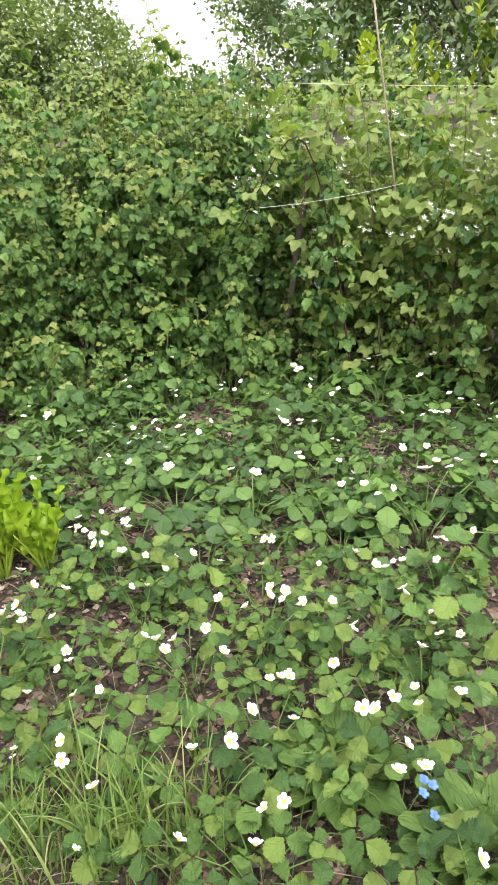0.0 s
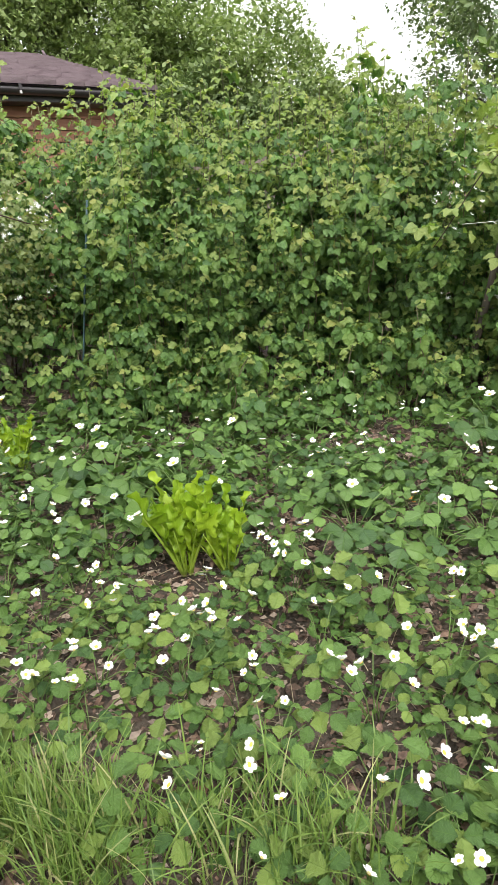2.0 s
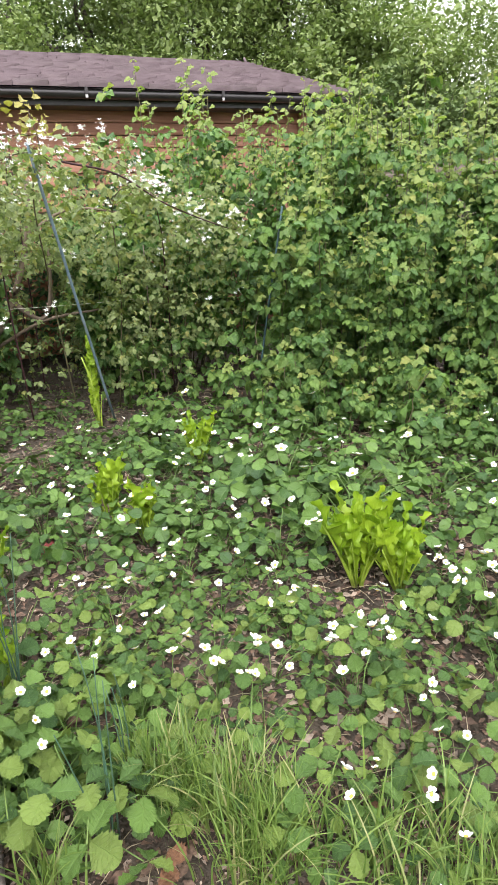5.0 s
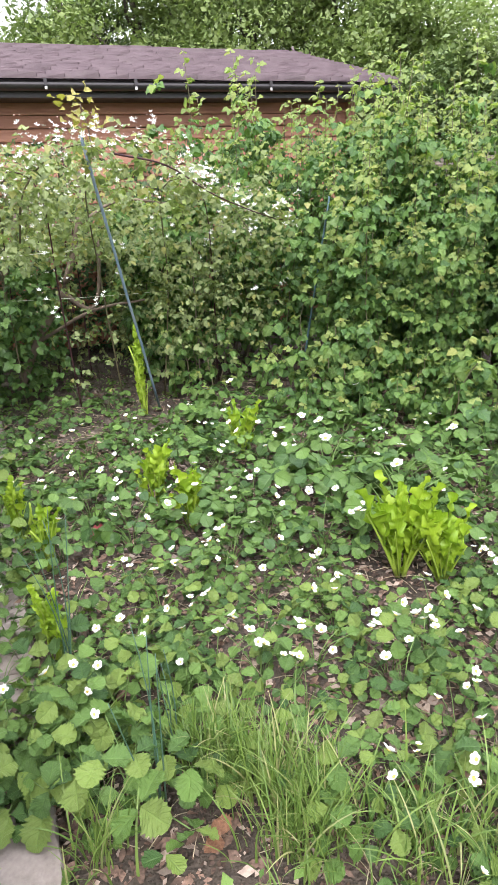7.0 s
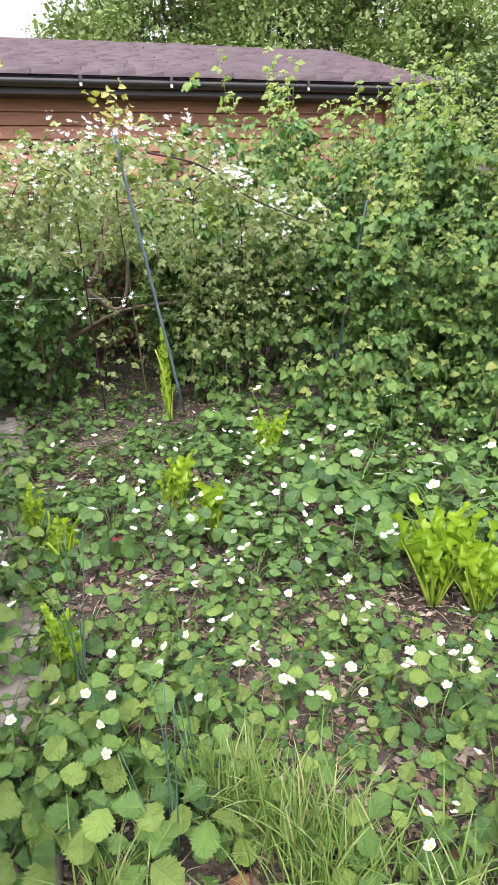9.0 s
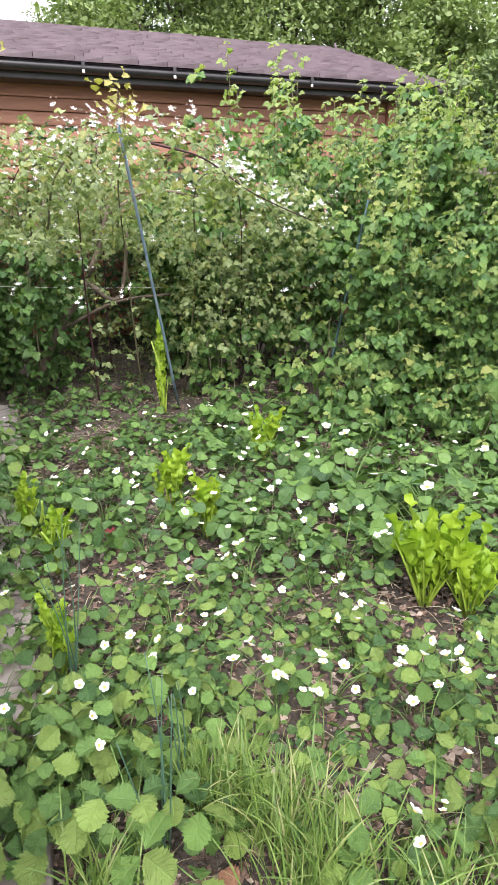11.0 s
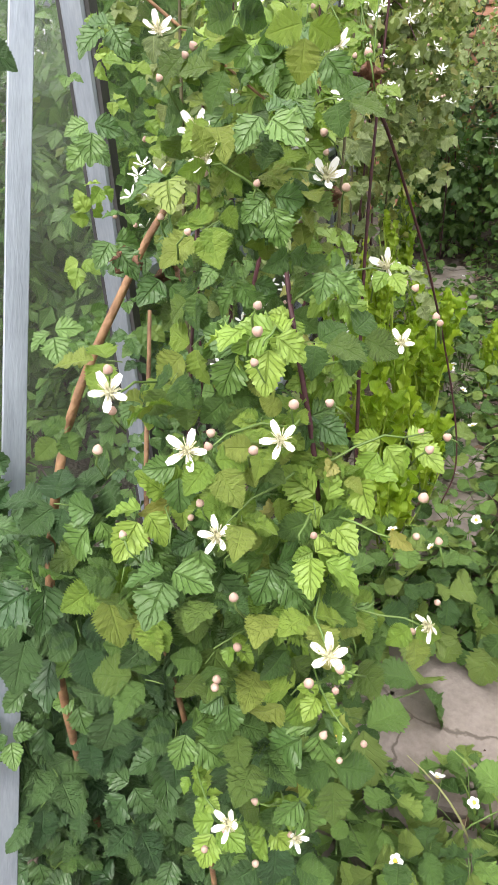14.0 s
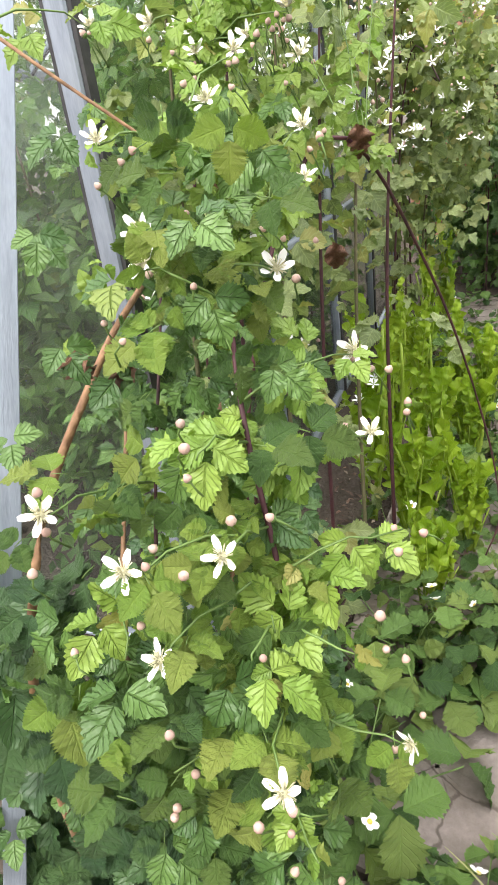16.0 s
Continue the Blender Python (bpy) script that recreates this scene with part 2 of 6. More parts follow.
def leaf_mat(name, dark, light, rough=0.45, veins=7, vein=0.35, glow=0.3, tint=None, tint_share=0.0, relief=0.5, spec=0.45):
    """A leaf: colour varies leaf by leaf and over its blade, with side veins, some light passing through."""
    mat, n, l, b = node_mat(name)
    geo, info = n.new("ShaderNodeNewGeometry"), n.new("ShaderNodeObjectInfo")
    r = math_node(n, l, "FRACT", math_node(n, l, "ADD", geo.outputs["Random Per Island"], info.outputs["Random"]))
    col = mix_node(n, l, r, dark, light)
    blotch = spread_node(n, l, noise_node(n, l, 18.0), 0.35, 0.7)
    col = mix_node(n, l, math_node(n, l, "MULTIPLY", blotch, 0.2), col, tuple(0.5 * (p + q) * 1.25 for p, q in zip(dark, light)))
    if tint:
        pick = spread_node(n, l, math_node(n, l, "FRACT", math_node(n, l, "MULTIPLY", geo.outputs["Random Per Island"], 37.7)), 1 - tint_share, 1 - 0.6 * tint_share)
        col = mix_node(n, l, math_node(n, l, "MULTIPLY", pick, 0.65), col, tint)
    uv = n.new("ShaderNodeUVMap")
    sep = n.new("ShaderNodeSeparateXYZ")
    l.new(uv.outputs["UV"], sep.inputs["Vector"])
    off = math_node(n, l, "ABSOLUTE", math_node(n, l, "SUBTRACT", sep.outputs["X"], 0.5))
    slant = math_node(n, l, "SUBTRACT", sep.outputs["Y"], math_node(n, l, "MULTIPLY", off, 0.7))
    wave = math_node(n, l, "COSINE", math_node(n, l, "MULTIPLY", slant, veins * TAU))
    side = spread_node(n, l, wave, 0.72, 1.0)
    mid = spread_node(n, l, off, 0.045, 0.0)
    lines = math_node(n, l, "MAXIMUM", math_node(n, l, "MULTIPLY", side, 0.75), mid)
    pale = tuple(min(1, c * 1.7 + 0.03) for c in light)
    col = mix_node(n, l, math_node(n, l, "MULTIPLY", lines, vein), col, pale)
    l.new(col, b.inputs["Base Color"])
    b.inputs["Roughness"].default_value = rough
    b.inputs["Specular IOR Level"].default_value = spec
    bump = n.new("ShaderNodeBump")
    bump.inputs["Strength"].default_value, bump.inputs["Distance"].default_value = relief, 0.003
    l.new(math_node(n, l, "SUBTRACT", math_node(n, l, "MULTIPLY", noise_node(n, l, 160.0, 2), 0.5), lines), bump.inputs["Height"])
    l.new(bump.outputs["Normal"], b.inputs["Normal"])
    tr = n.new("ShaderNodeBsdfTranslucent")
    l.new(mix_node(n, l, 1.0, col, (1.0, 1.15, 0.55), "MULTIPLY"), tr.inputs["Color"])
    mix = n.new("ShaderNodeMixShader")
    mix.inputs["Fac"].default_value = glow
    l.new(b.outputs["BSDF"], mix.inputs[1])
    l.new(tr.outputs["BSDF"], mix.inputs[2])
    l.new(mix.outputs["Shader"], n["Material Output"].inputs["Surface"])
    return mat


def plain_mat(name, c1, c2, scale=8.0, rough=0.7, metal=0.0, relief=0.3, fine=120.0, dirt=None, dirt_amount=0.4, stretch=None, dist=0.004, vary=0.25):
    """A surface with colour at two scales, object to object variation, fine relief and optional dirt."""
    mat, n, l, b = node_mat(name)
    tc = n.new("ShaderNodeTexCoord")
    vec = tc.outputs["Object"]
    if stretch:
        mp = n.new("ShaderNodeMapping")
        mp.inputs["Scale"].default_value = stretch
        l.new(vec, mp.inputs["Vector"])
        vec = mp.outputs["Vector"]
    big, small = n.new("ShaderNodeTexNoise"), n.new("ShaderNodeTexNoise")
    for t, s, d in ((big, scale, 5), (small, fine, 4)):
        t.inputs["Scale"].default_value, t.inputs["Detail"].default_value = s, d
        l.new(vec, t.inputs["Vector"])
    f = spread_node(n, l, big.outputs["Fac"], 0.3, 0.7)
    f = math_node(n, l, "ADD", math_node(n, l, "MULTIPLY", f, 0.65), math_node(n, l, "MULTIPLY", spread_node(n, l, small.outputs["Fac"], 0.3, 0.7), 0.35))
    col = mix_node(n, l, f, c1, c2)
    geo, info = n.new("ShaderNodeNewGeometry"), n.new("ShaderNodeObjectInfo")
    r = math_node(n, l, "FRACT", math_node(n, l, "ADD", info.outputs["Random"], geo.outputs["Random Per Island"]))
    gain = math_node(n, l, "ADD", 1 - vary / 2, math_node(n, l, "MULTIPLY", r, vary))
    hsv = n.new("ShaderNodeHueSaturation")
    l.new(col, hsv.inputs["Color"])
    l.new(gain, hsv.inputs["Value"])
    col = hsv.outputs["Color"]
    if dirt:
        d = spread_node(n, l, noise_node(n, l, scale * 0.6, 8, 0.7), 0.5, 0.72)
        col = mix_node(n, l, math_node(n, l, "MULTIPLY", d, dirt_amount), col, dirt)
    l.new(col, b.inputs["Base Color"])
    b.inputs["Roughness"].default_value, b.inputs["Metallic"].default_value = rough, metal
    bump = n.new("ShaderNodeBump")
    bump.inputs["Strength"].default_value, bump.inputs["Distance"].default_value = relief, dist
    l.new(f, bump.inputs["Height"])
    l.new(bump.outputs["Normal"], b.inputs["Normal"])
    return mat


def glass_mat():
    """Thin greenhouse glass, a little dirty."""
    mat, n, l, b = node_mat("greenhouse_glass")
    tr, gl = n.new("ShaderNodeBsdfTransparent"), n.new("ShaderNodeBsdfGlossy")
    tr.inputs["Color"].default_value = (0.95, 0.97, 0.96, 1)
    gl.inputs["Roughness"].default_value = 0.03
    fr = n.new("ShaderNodeLayerWeight")
    fr.inputs["Blend"].default_value = 0.5
    m1 = n.new("ShaderNodeMixShader")
    gloss = math_node(n, l, "ADD", math_node(n, l, "MULTIPLY", math_node(n, l, "POWER", fr.outputs["Facing"], 5.0), 0.75), 0.045)
    l.new(gloss, m1.inputs["Fac"])
    l.new(tr.outputs["BSDF"], m1.inputs[1])
    l.new(gl.outputs["BSDF"], m1.inputs[2])
    b.inputs["Base Color"].default_value = (0.5, 0.53, 0.5, 1)
    b.inputs["Roughness"].default_value = 0.8
    m2 = n.new("ShaderNodeMixShader")
    l.new(math_node(n, l, "MULTIPLY", spread_node(n, l, noise_node(n, l, 3.0, 8, 0.7), 0.35, 0.75), 0.04), m2.inputs["Fac"])
    l.new(m1.outputs["Shader"], m2.inputs[1])
    l.new(b.outputs["BSDF"], m2.inputs[2])
    l.new(m2.outputs["Shader"], n["Material Output"].inputs["Surface"])
    return mat


M_STRAW = leaf_mat("strawberry_leaf", (0.03, 0.078, 0.021), (0.14, 0.242, 0.052), 0.44, 7, 0.16, 0.14, (0.26, 0.33, 0.07), 0.06, 0.8, 0.38)
M_RASP = leaf_mat("raspberry_leaf", (0.048, 0.118, 0.032), (0.165, 0.29, 0.07), 0.42, 7, 0.25, 0.3, (0.26, 0.33, 0.06), 0.05, 0.9)
M_RASP_TIP = leaf_mat("young_raspberry_leaf", (0.19, 0.28, 0.075), (0.34, 0.41, 0.13), 0.48, 7, 0.3, 0.38, (0.36, 0.36, 0.1), 0.08, 0.9)
M_BLACK = leaf_mat("blackberry_leaf", (0.05, 0.115, 0.032), (0.135, 0.24, 0.058), 0.42, 6, 0.2, 0.2, (0.26, 0.32, 0.06), 0.05, 0.9)
M_YOUNG = leaf_mat("young_blackberry_leaf", (0.15, 0.27, 0.04), (0.27, 0.38, 0.07), 0.45, 6, 0.15, 0.25, (0.4, 0.32, 0.12), 0.05, 0.8)
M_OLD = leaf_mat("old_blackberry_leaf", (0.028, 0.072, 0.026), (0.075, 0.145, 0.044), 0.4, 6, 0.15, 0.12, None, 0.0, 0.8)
M_BRAMBLE = leaf_mat("bramble_leaf", (0.135, 0.185, 0.072), (0.3, 0.355, 0.145), 0.5, 7, 0.3, 0.35, (0.36, 0.33, 0.1), 0.14)
M_CHARD = leaf_mat("chard_leaf", (0.16, 0.28, 0.013), (0.3, 0.42, 0.028), 0.4, 7, 0.1, 0.25)
M_COMFREY = leaf_mat("comfrey_leaf", (0.06, 0.125, 0.02), (0.12, 0.2, 0.04), 0.5, 8, 0.3, 0.22, None, 0.0, 1.0)
M_VINE = leaf_mat("vine_leaf", (0.2, 0.26, 0.05), (0.38, 0.4, 0.1), 0.5, 6, 0.3, 0.35, (0.4, 0.32, 0.1), 0.2)
M_WEED = leaf_mat("weed_leaf", (0.06, 0.13, 0.025), (0.15, 0.25, 0.05), 0.6, 5, 0.15, 0.25)
M_GRASS = leaf_mat("grass_blade", (0.085, 0.155, 0.03), (0.2, 0.285, 0.065), 0.45, 1, 0.1, 0.25, (0.42, 0.38, 0.2), 0.1)
M_TREE = leaf_mat("tree_leaf", (0.125, 0.185, 0.058), (0.28, 0.355, 0.125), 0.5, 4, 0.1, 0.25)
M_TREE_DARK = leaf_mat("dark_tree_leaf", (0.1, 0.155, 0.06), (0.21, 0.28, 0.11), 0.5, 4, 0.1, 0.2)
M_LAUREL = leaf_mat("laurel_leaf", (0.03, 0.075, 0.015), (0.11, 0.18, 0.025), 0.35, 4, 0.1, 0.2, (0.3, 0.36, 0.03), 0.1)
M_LAUREL_YOUNG = leaf_mat("young_laurel_leaf", (0.25, 0.33, 0.03), (0.45, 0.5, 0.05), 0.4, 4, 0.1, 0.35)
M_STALK = plain_mat("green_stalk", (0.08, 0.15, 0.03), (0.15, 0.23, 0.06), 20, 0.6)
M_CHARD_STALK = plain_mat("chard_stalk", (0.22, 0.33, 0.03), (0.34, 0.44, 0.07), 20, 0.4)
M_CANE = plain_mat("raspberry_cane", (0.08, 0.07, 0.035), (0.16, 0.14, 0.07), 14, 0.7)
M_PURPLE = plain_mat("purple_cane", (0.03, 0.01, 0.014), (0.085, 0.024, 0.03), 25, 0.65)
M_OLDCANE = plain_mat("old_brown_cane", (0.12, 0.055, 0.028), (0.36, 0.21, 0.105), 45, 0.7, relief=0.8, dirt=(0.06, 0.03, 0.02), dirt_amount=0.8)
M_PETAL = plain_mat("white_petal", (0.78, 0.79, 0.76), (0.86, 0.86, 0.84), 60, 0.6, relief=0.1, vary=0.06)
M_PINK = plain_mat("pinkish_bud", (0.36, 0.22, 0.18), (0.52, 0.38, 0.31), 60, 0.6, relief=0.1)
M_YELLOW = plain_mat("yellow_stamens", (0.62, 0.42, 0.05), (0.75, 0.58, 0.1), 200, 0.7)
M_STAMEN = plain_mat("pale_stamens", (0.5, 0.48, 0.3), (0.65, 0.62, 0.42), 300, 0.7)
M_BLUE = plain_mat("blue_petal", (0.06, 0.12, 0.6), (0.1, 0.2, 0.75), 100, 0.6)
M_DEAD = plain_mat("dead_leaf", (0.06, 0.036, 0.026), (0.22, 0.14, 0.1), 60, 0.8, vary=1.2)
M_CHIPS = plain_mat("pale_bark_chip", (0.22, 0.165, 0.13), (0.4, 0.32, 0.26), 60, 0.85, vary=0.9)
M_STRAWDRY = plain_mat("dry_straw", (0.33, 0.27, 0.17), (0.5, 0.43, 0.3), 40, 0.8, vary=0.4)
M_BROWNLEAF = plain_mat("brown_withered_leaf", (0.13, 0.055, 0.03), (0.32, 0.16, 0.085), 9, 0.7, relief=0.8)
M_SOIL = plain_mat("dark_soil", (0.035, 0.027, 0.02), (0.11, 0.085, 0.065), 7, 0.95, relief=1.0, fine=90, dirt=(0.17, 0.14, 0.11), dirt_amount=0.5, dist=0.02)


def slab_mat():
    """Worn concrete slab: plain_mat with dark meandering cracks and a rough, dirty skin."""
    mat = plain_mat("worn_paving_slab", (0.2, 0.165, 0.148), (0.35, 0.3, 0.268), 7, 0.9, relief=1.0, fine=90, dirt=(0.12, 0.095, 0.07), dirt_amount=0.8)
    n, l = mat.node_tree.nodes, mat.node_tree.links
    b = n["Principled BSDF"]
    tc, vo, no = n.new("ShaderNodeTexCoord"), n.new("ShaderNodeTexVoronoi"), n.new("ShaderNodeTexNoise")
    no.inputs["Scale"].default_value, no.inputs["Detail"].default_value = 9.0, 5
    l.new(tc.outputs["Object"], no.inputs["Vector"])
    vo.feature = "DISTANCE_TO_EDGE"
    vo.inputs["Scale"].default_value = 4.5
    l.new(mix_node(n, l, 0.12, tc.outputs["Object"], no.outputs["Color"]), vo.inputs["Vector"])
    crack = spread_node(n, l, vo.outputs["Distance"], 0.022, 0.006)
    base = b.inputs["Base Color"].links[0].from_socket
    l.new(mix_node(n, l, math_node(n, l, "MULTIPLY", crack, 0.75), base, (0.07, 0.055, 0.04)), b.inputs["Base Color"])
    return mat


M_SLAB = slab_mat()
M_SIDING = plain_mat("orange_stained_board", (0.33, 0.145, 0.088), (0.44, 0.215, 0.14), 3, 0.6, relief=0.4, fine=14, stretch=(1, 12, 12), vary=0.16)
M_ROOF = plain_mat("brown_shingle", (0.1, 0.07, 0.08), (0.2, 0.15, 0.165), 6, 0.6, relief=0.6, fine=150, dirt=(0.2, 0.17, 0.16), dirt_amount=0.3, vary=0.14)
M_GUTTER = plain_mat("dark_plastic_gutter", (0.03, 0.026, 0.028), (0.05, 0.045, 0.047), 6, 0.35, relief=0.1)
M_BRACKET = plain_mat("grey_bracket", (0.5, 0.5, 0.5), (0.6, 0.6, 0.6), 20, 0.5)
M_ALU = plain_mat("weathered_aluminium", (0.2, 0.23, 0.27), (0.33, 0.37, 0.43), 9, 0.5, metal=0.4, relief=0.15, fine=60, dirt=(0.25, 0.27, 0.25), dirt_amount=0.35, stretch=(6, 6, 1))
M_RUBBER = plain_mat("black_glazing_strip", (0.02, 0.02, 0.022), (0.05, 0.05, 0.05), 20, 0.7)
M_GLASS = glass_mat()
M_POLE = plain_mat("blue_grey_metal_pole", (0.1, 0.15, 0.2), (0.2, 0.27, 0.33), 18, 0.5, metal=0.1, relief=0.3, fine=70, dirt=(0.32, 0.33, 0.32), dirt_amount=0.6)
M_POLE_DARK = plain_mat("dark_teal_pole", (0.02, 0.06, 0.07), (0.05, 0.1, 0.11), 18, 0.5)
M_BAMBOO = plain_mat("bamboo_cane", (0.22, 0.18, 0.13), (0.34, 0.29, 0.22), 20, 0.6)
M_POST = plain_mat("weathered_post", (0.07, 0.055, 0.045), (0.15, 0.12, 0.1), 10, 0.9, relief=0.6, stretch=(6, 6, 1))
M_FENCE = plain_mat("grey_fence_board", (0.2, 0.165, 0.135), (0.33, 0.285, 0.24), 6, 0.9, relief=0.6, stretch=(1, 1, 7), vary=0.3)
M_BARK = plain_mat("bark", (0.06, 0.05, 0.04), (0.14, 0.12, 0.095), 9, 0.95, relief=1.0, stretch=(1, 1, 0.3), dist=0.03)
M_BRANCH = plain_mat("bare_branch", (0.12, 0.085, 0.06), (0.22, 0.17, 0.13), 14, 0.85)
M_STRING = plain_mat("pale_string", (0.6, 0.58, 0.5), (0.72, 0.7, 0.62), 40, 0.8)
M_RED = leaf_mat("red_leaf", (0.16, 0.02, 0.025), (0.3, 0.05, 0.05), 0.5, 5, 0.1, 0.2)
M_ORANGE = plain_mat("orange_dead_leaf", (0.4, 0.13, 0.02), (0.6, 0.26, 0.05), 30, 0.7)
M_CHIVE = plain_mat("chive_stalk", (0.035, 0.085, 0.06), (0.07, 0.14, 0.09), 20, 0.45)
M_MOSS = plain_mat("moss", (0.04, 0.045, 0.02), (0.1, 0.1, 0.05), 30, 0.95, relief=0.8)

# ---- ground ----
def ground_height(x, y):
    near = np.exp(-((x - 1.0) ** 2 + (y - 2.0) ** 2) / 18.0)
    return near * (0.014 * np.sin(x * 5.1 + 1.3 * np.sin(y * 3.7)) + 0.012 * np.sin(y * 6.3 + x * 2.1) - 0.012)


def build_ground():
    a = np.concatenate([-np.geomspace(400, 4.2, 16), np.linspace(-4, 8, 161), np.geomspace(8.3, 400, 16)])
    x, y = np.meshgrid(a, a, indexing="ij")
    r = rng_of(3)
    z = ground_height(x, y) + r.normal(0, 0.004, x.shape) * (np.abs(x) < 9)
    v = np.stack([x, y, z], -1).reshape(-1, 3)
    n = len(a)
    i, k = np.meshgrid(np.arange(n - 1), np.arange(n - 1), indexing="ij")
    q = np.stack([i * n + k, (i + 1) * n + k, (i + 1) * n + k + 1, i * n + k + 1], -1).reshape(-1, 4)
    thing("ground", "dark garden soil with mulch and dead leaves", "ground", me=mesh_of("ground", [(v, q, v[:, :2], 0)], [M_SOIL]), kind="structure")


build_ground()


# ---- paving slabs of the narrow path ----
def build_slab(x0, x1, y0, y1, seed):
    r = rng_of(seed)
    n = 7
    ring = []
    for k in range(4):
        a, b = [(x0, y0), (x1, y0), (x1, y1), (x0, y1)][k], [(x1, y0), (x1, y1), (x0, y1), (x0, y0)][k]
        for s in np.linspace(0, 1, n, endpoint=False):
            ring.append((a[0] + (b[0] - a[0]) * s + r.normal(0, 0.004), a[1] + (b[1] - a[1]) * s + r.normal(0, 0.004)))
    ring = np.array(ring)
    c = ring.mean(0)
    rings = []
    for f, z in ((1.0, -0.03), (1.0, 0.016), (0.985, 0.024), (0.6, 0.026), (0.02, 0.026)):
        rings.append(np.concatenate([c + (ring - c) * f, np.full((len(ring), 1), z) + (r.normal(0, 0.0012, (len(ring), 1)) if f < 0.99 else 0)], 1))
    v = np.concatenate(rings)
    m = len(ring)
    i, k = np.meshgrid(np.arange(len(rings) - 1), np.arange(m), indexing="ij")
    q = np.stack([i * m + k, i * m + (k + 1) % m, (i + 1) * m + (k + 1) % m, (i + 1) * m + k], -1).reshape(-1, 4)
    return mesh_of("paving_slab", [(v, q, v[:, :2], 0)], [M_SLAB], smooth=False)


for k, y in enumerate((0.22, 0.68, 1.14, 1.6, 2.06, 2.52, 2.98, 3.44, 3.9, 4.36)):
    thing("paving_slab", "worn pale concrete paving slab, half overgrown, lying in soil", "paving slab",
          me=build_slab(-0.675 + 0.012 * (k % 3), -0.222 - 0.008 * (k % 2), y - 0.46 + 0.007, y - 0.007, 40 + k), group="slabs of the narrow path")


# ---- shed behind the hedge ----
SHED_Y, SHED_X0, SHED_X1 = 6.45, -1.12, 3.68
EAVE_Y, EAVE_Z, RIDGE_Y, RIDGE_Z = 6.12, 2.345, 7.6, 2.87


def build_shed():
    shed = thing("shed", "orange-brown timber shed with brown shingled hipped roof, behind the hedge", "shed", pose(0, 0, 0))
    r = rng_of(5)
    # front boards, lapped: each leans slightly outwards at its foot
    z = 0.05
    w = SHED_X1 - SHED_X0
    xs = np.linspace(0, w, 30)
    while z < 2.2:
        h = 0.106
        prof = [(0.028, 0.004), (0.03, 0.02), (0.006, h), (-0.015, h), (-0.015, 0.0)]
        v, n = [], len(prof)
        bow = r.normal(0, 0.0015, len(xs))
        for k, x in enumerate(xs):
            v += [(SHED_X0 + x, SHED_Y - p + bow[k], z + s) for p, s in prof]
        q = [[k * n + j, (k + 1) * n + j, (k + 1) * n + (j + 1) % n, k * n + (j + 1) % n] for k in range(len(xs) - 1) for j in range(n)]
        v = np.array(v)
        part("board", mesh_of("board", [(v, np.array(q), v[:, [0, 2]], 0)], [M_SIDING], False), shed)
        z += h + 0.002
    wall = [box_piece((SHED_X0 + SHED_X1) / 2, SHED_Y + 0.05, 1.15, w - 0.02, 0.06, 2.3),
            box_piece(SHED_X0 + 0.03, SHED_Y + 1.2, 1.15, 0.05, 2.3, 2.28), box_piece(SHED_X1 - 0.03, SHED_Y + 1.2, 1.15, 0.05, 2.3, 2.28),
            box_piece((SHED_X0 + SHED_X1) / 2, SHED_Y + 2.35, 1.15, w - 0.02, 0.06, 2.28)]
    part("wall", mesh_of("wall", wall, [M_SIDING], False), shed)
    for x in (SHED_X0, SHED_X1):
        part("corner_trim", mesh_of("corner_trim", [box_piece(x, SHED_Y - 0.03, 1.15, 0.09, 0.1, 2.28, 0, 0.008)], [M_SIDING], False), shed)
    # roof: courses of shingles on the front slope, hips at both ends
    ex0, ex1, rx0, rx1 = SHED_X0 - 0.32, SHED_X1 + 0.42, SHED_X0 + 0.9, SHED_X1 - 0.07
    courses = 22
    for c in range(courses):
        s0, s1 = c / courses, (c + 1) / courses
        y0, z0 = EAVE_Y + (RIDGE_Y - EAVE_Y) * s0, EAVE_Z + (RIDGE_Z - EAVE_Z) * s0
        y1, z1 = EAVE_Y + (RIDGE_Y - EAVE_Y) * s1, EAVE_Z + (RIDGE_Z - EAVE_Z) * s1
        xa, xb = ex0 + (rx0 - ex0) * s0, ex1 + (rx1 - ex1) * s0
        pieces = []
        x = xa
        while x < xb - 0.02:
            xe = min(x + r.uniform(0.22, 0.34), xb)
            lift = 0.03 + abs(r.normal(0, 0.006))
            dz = r.normal(0, 0.0015)
            cut0, cut1 = (rx0 - ex0) / courses if x <= xa + 1e-6 else 0, (ex1 - rx1) / courses if xe >= xb - 1e-6 else 0
            v = np.array([(x + 0.002, y0 - 0.012, z0 - 0.006 + dz), (xe - 0.002, y0 - 0.012, z0 - 0.006 + dz), (xe - 0.002, y0 - 0.02, z0 + lift + dz), (x + 0.002, y0 - 0.012, z0 + lift + dz),
                          (x + cut0, y1, z1 - 0.004), (xe - cut1, y1, z1 - 0.004)])
            q = np.array([[0, 1, 2, 3], [3, 2, 5, 4], [1, 0, 4, 5], [0, 3, 4, 4], [2, 1, 5, 5]])[:3]
            pieces.append((v, q, v[:, :2], 0))
            x = xe
        part("shingle_course", mesh_of("shingle_course", pieces, [M_ROOF], False), shed)
    back_y = 2 * RIDGE_Y - EAVE_Y
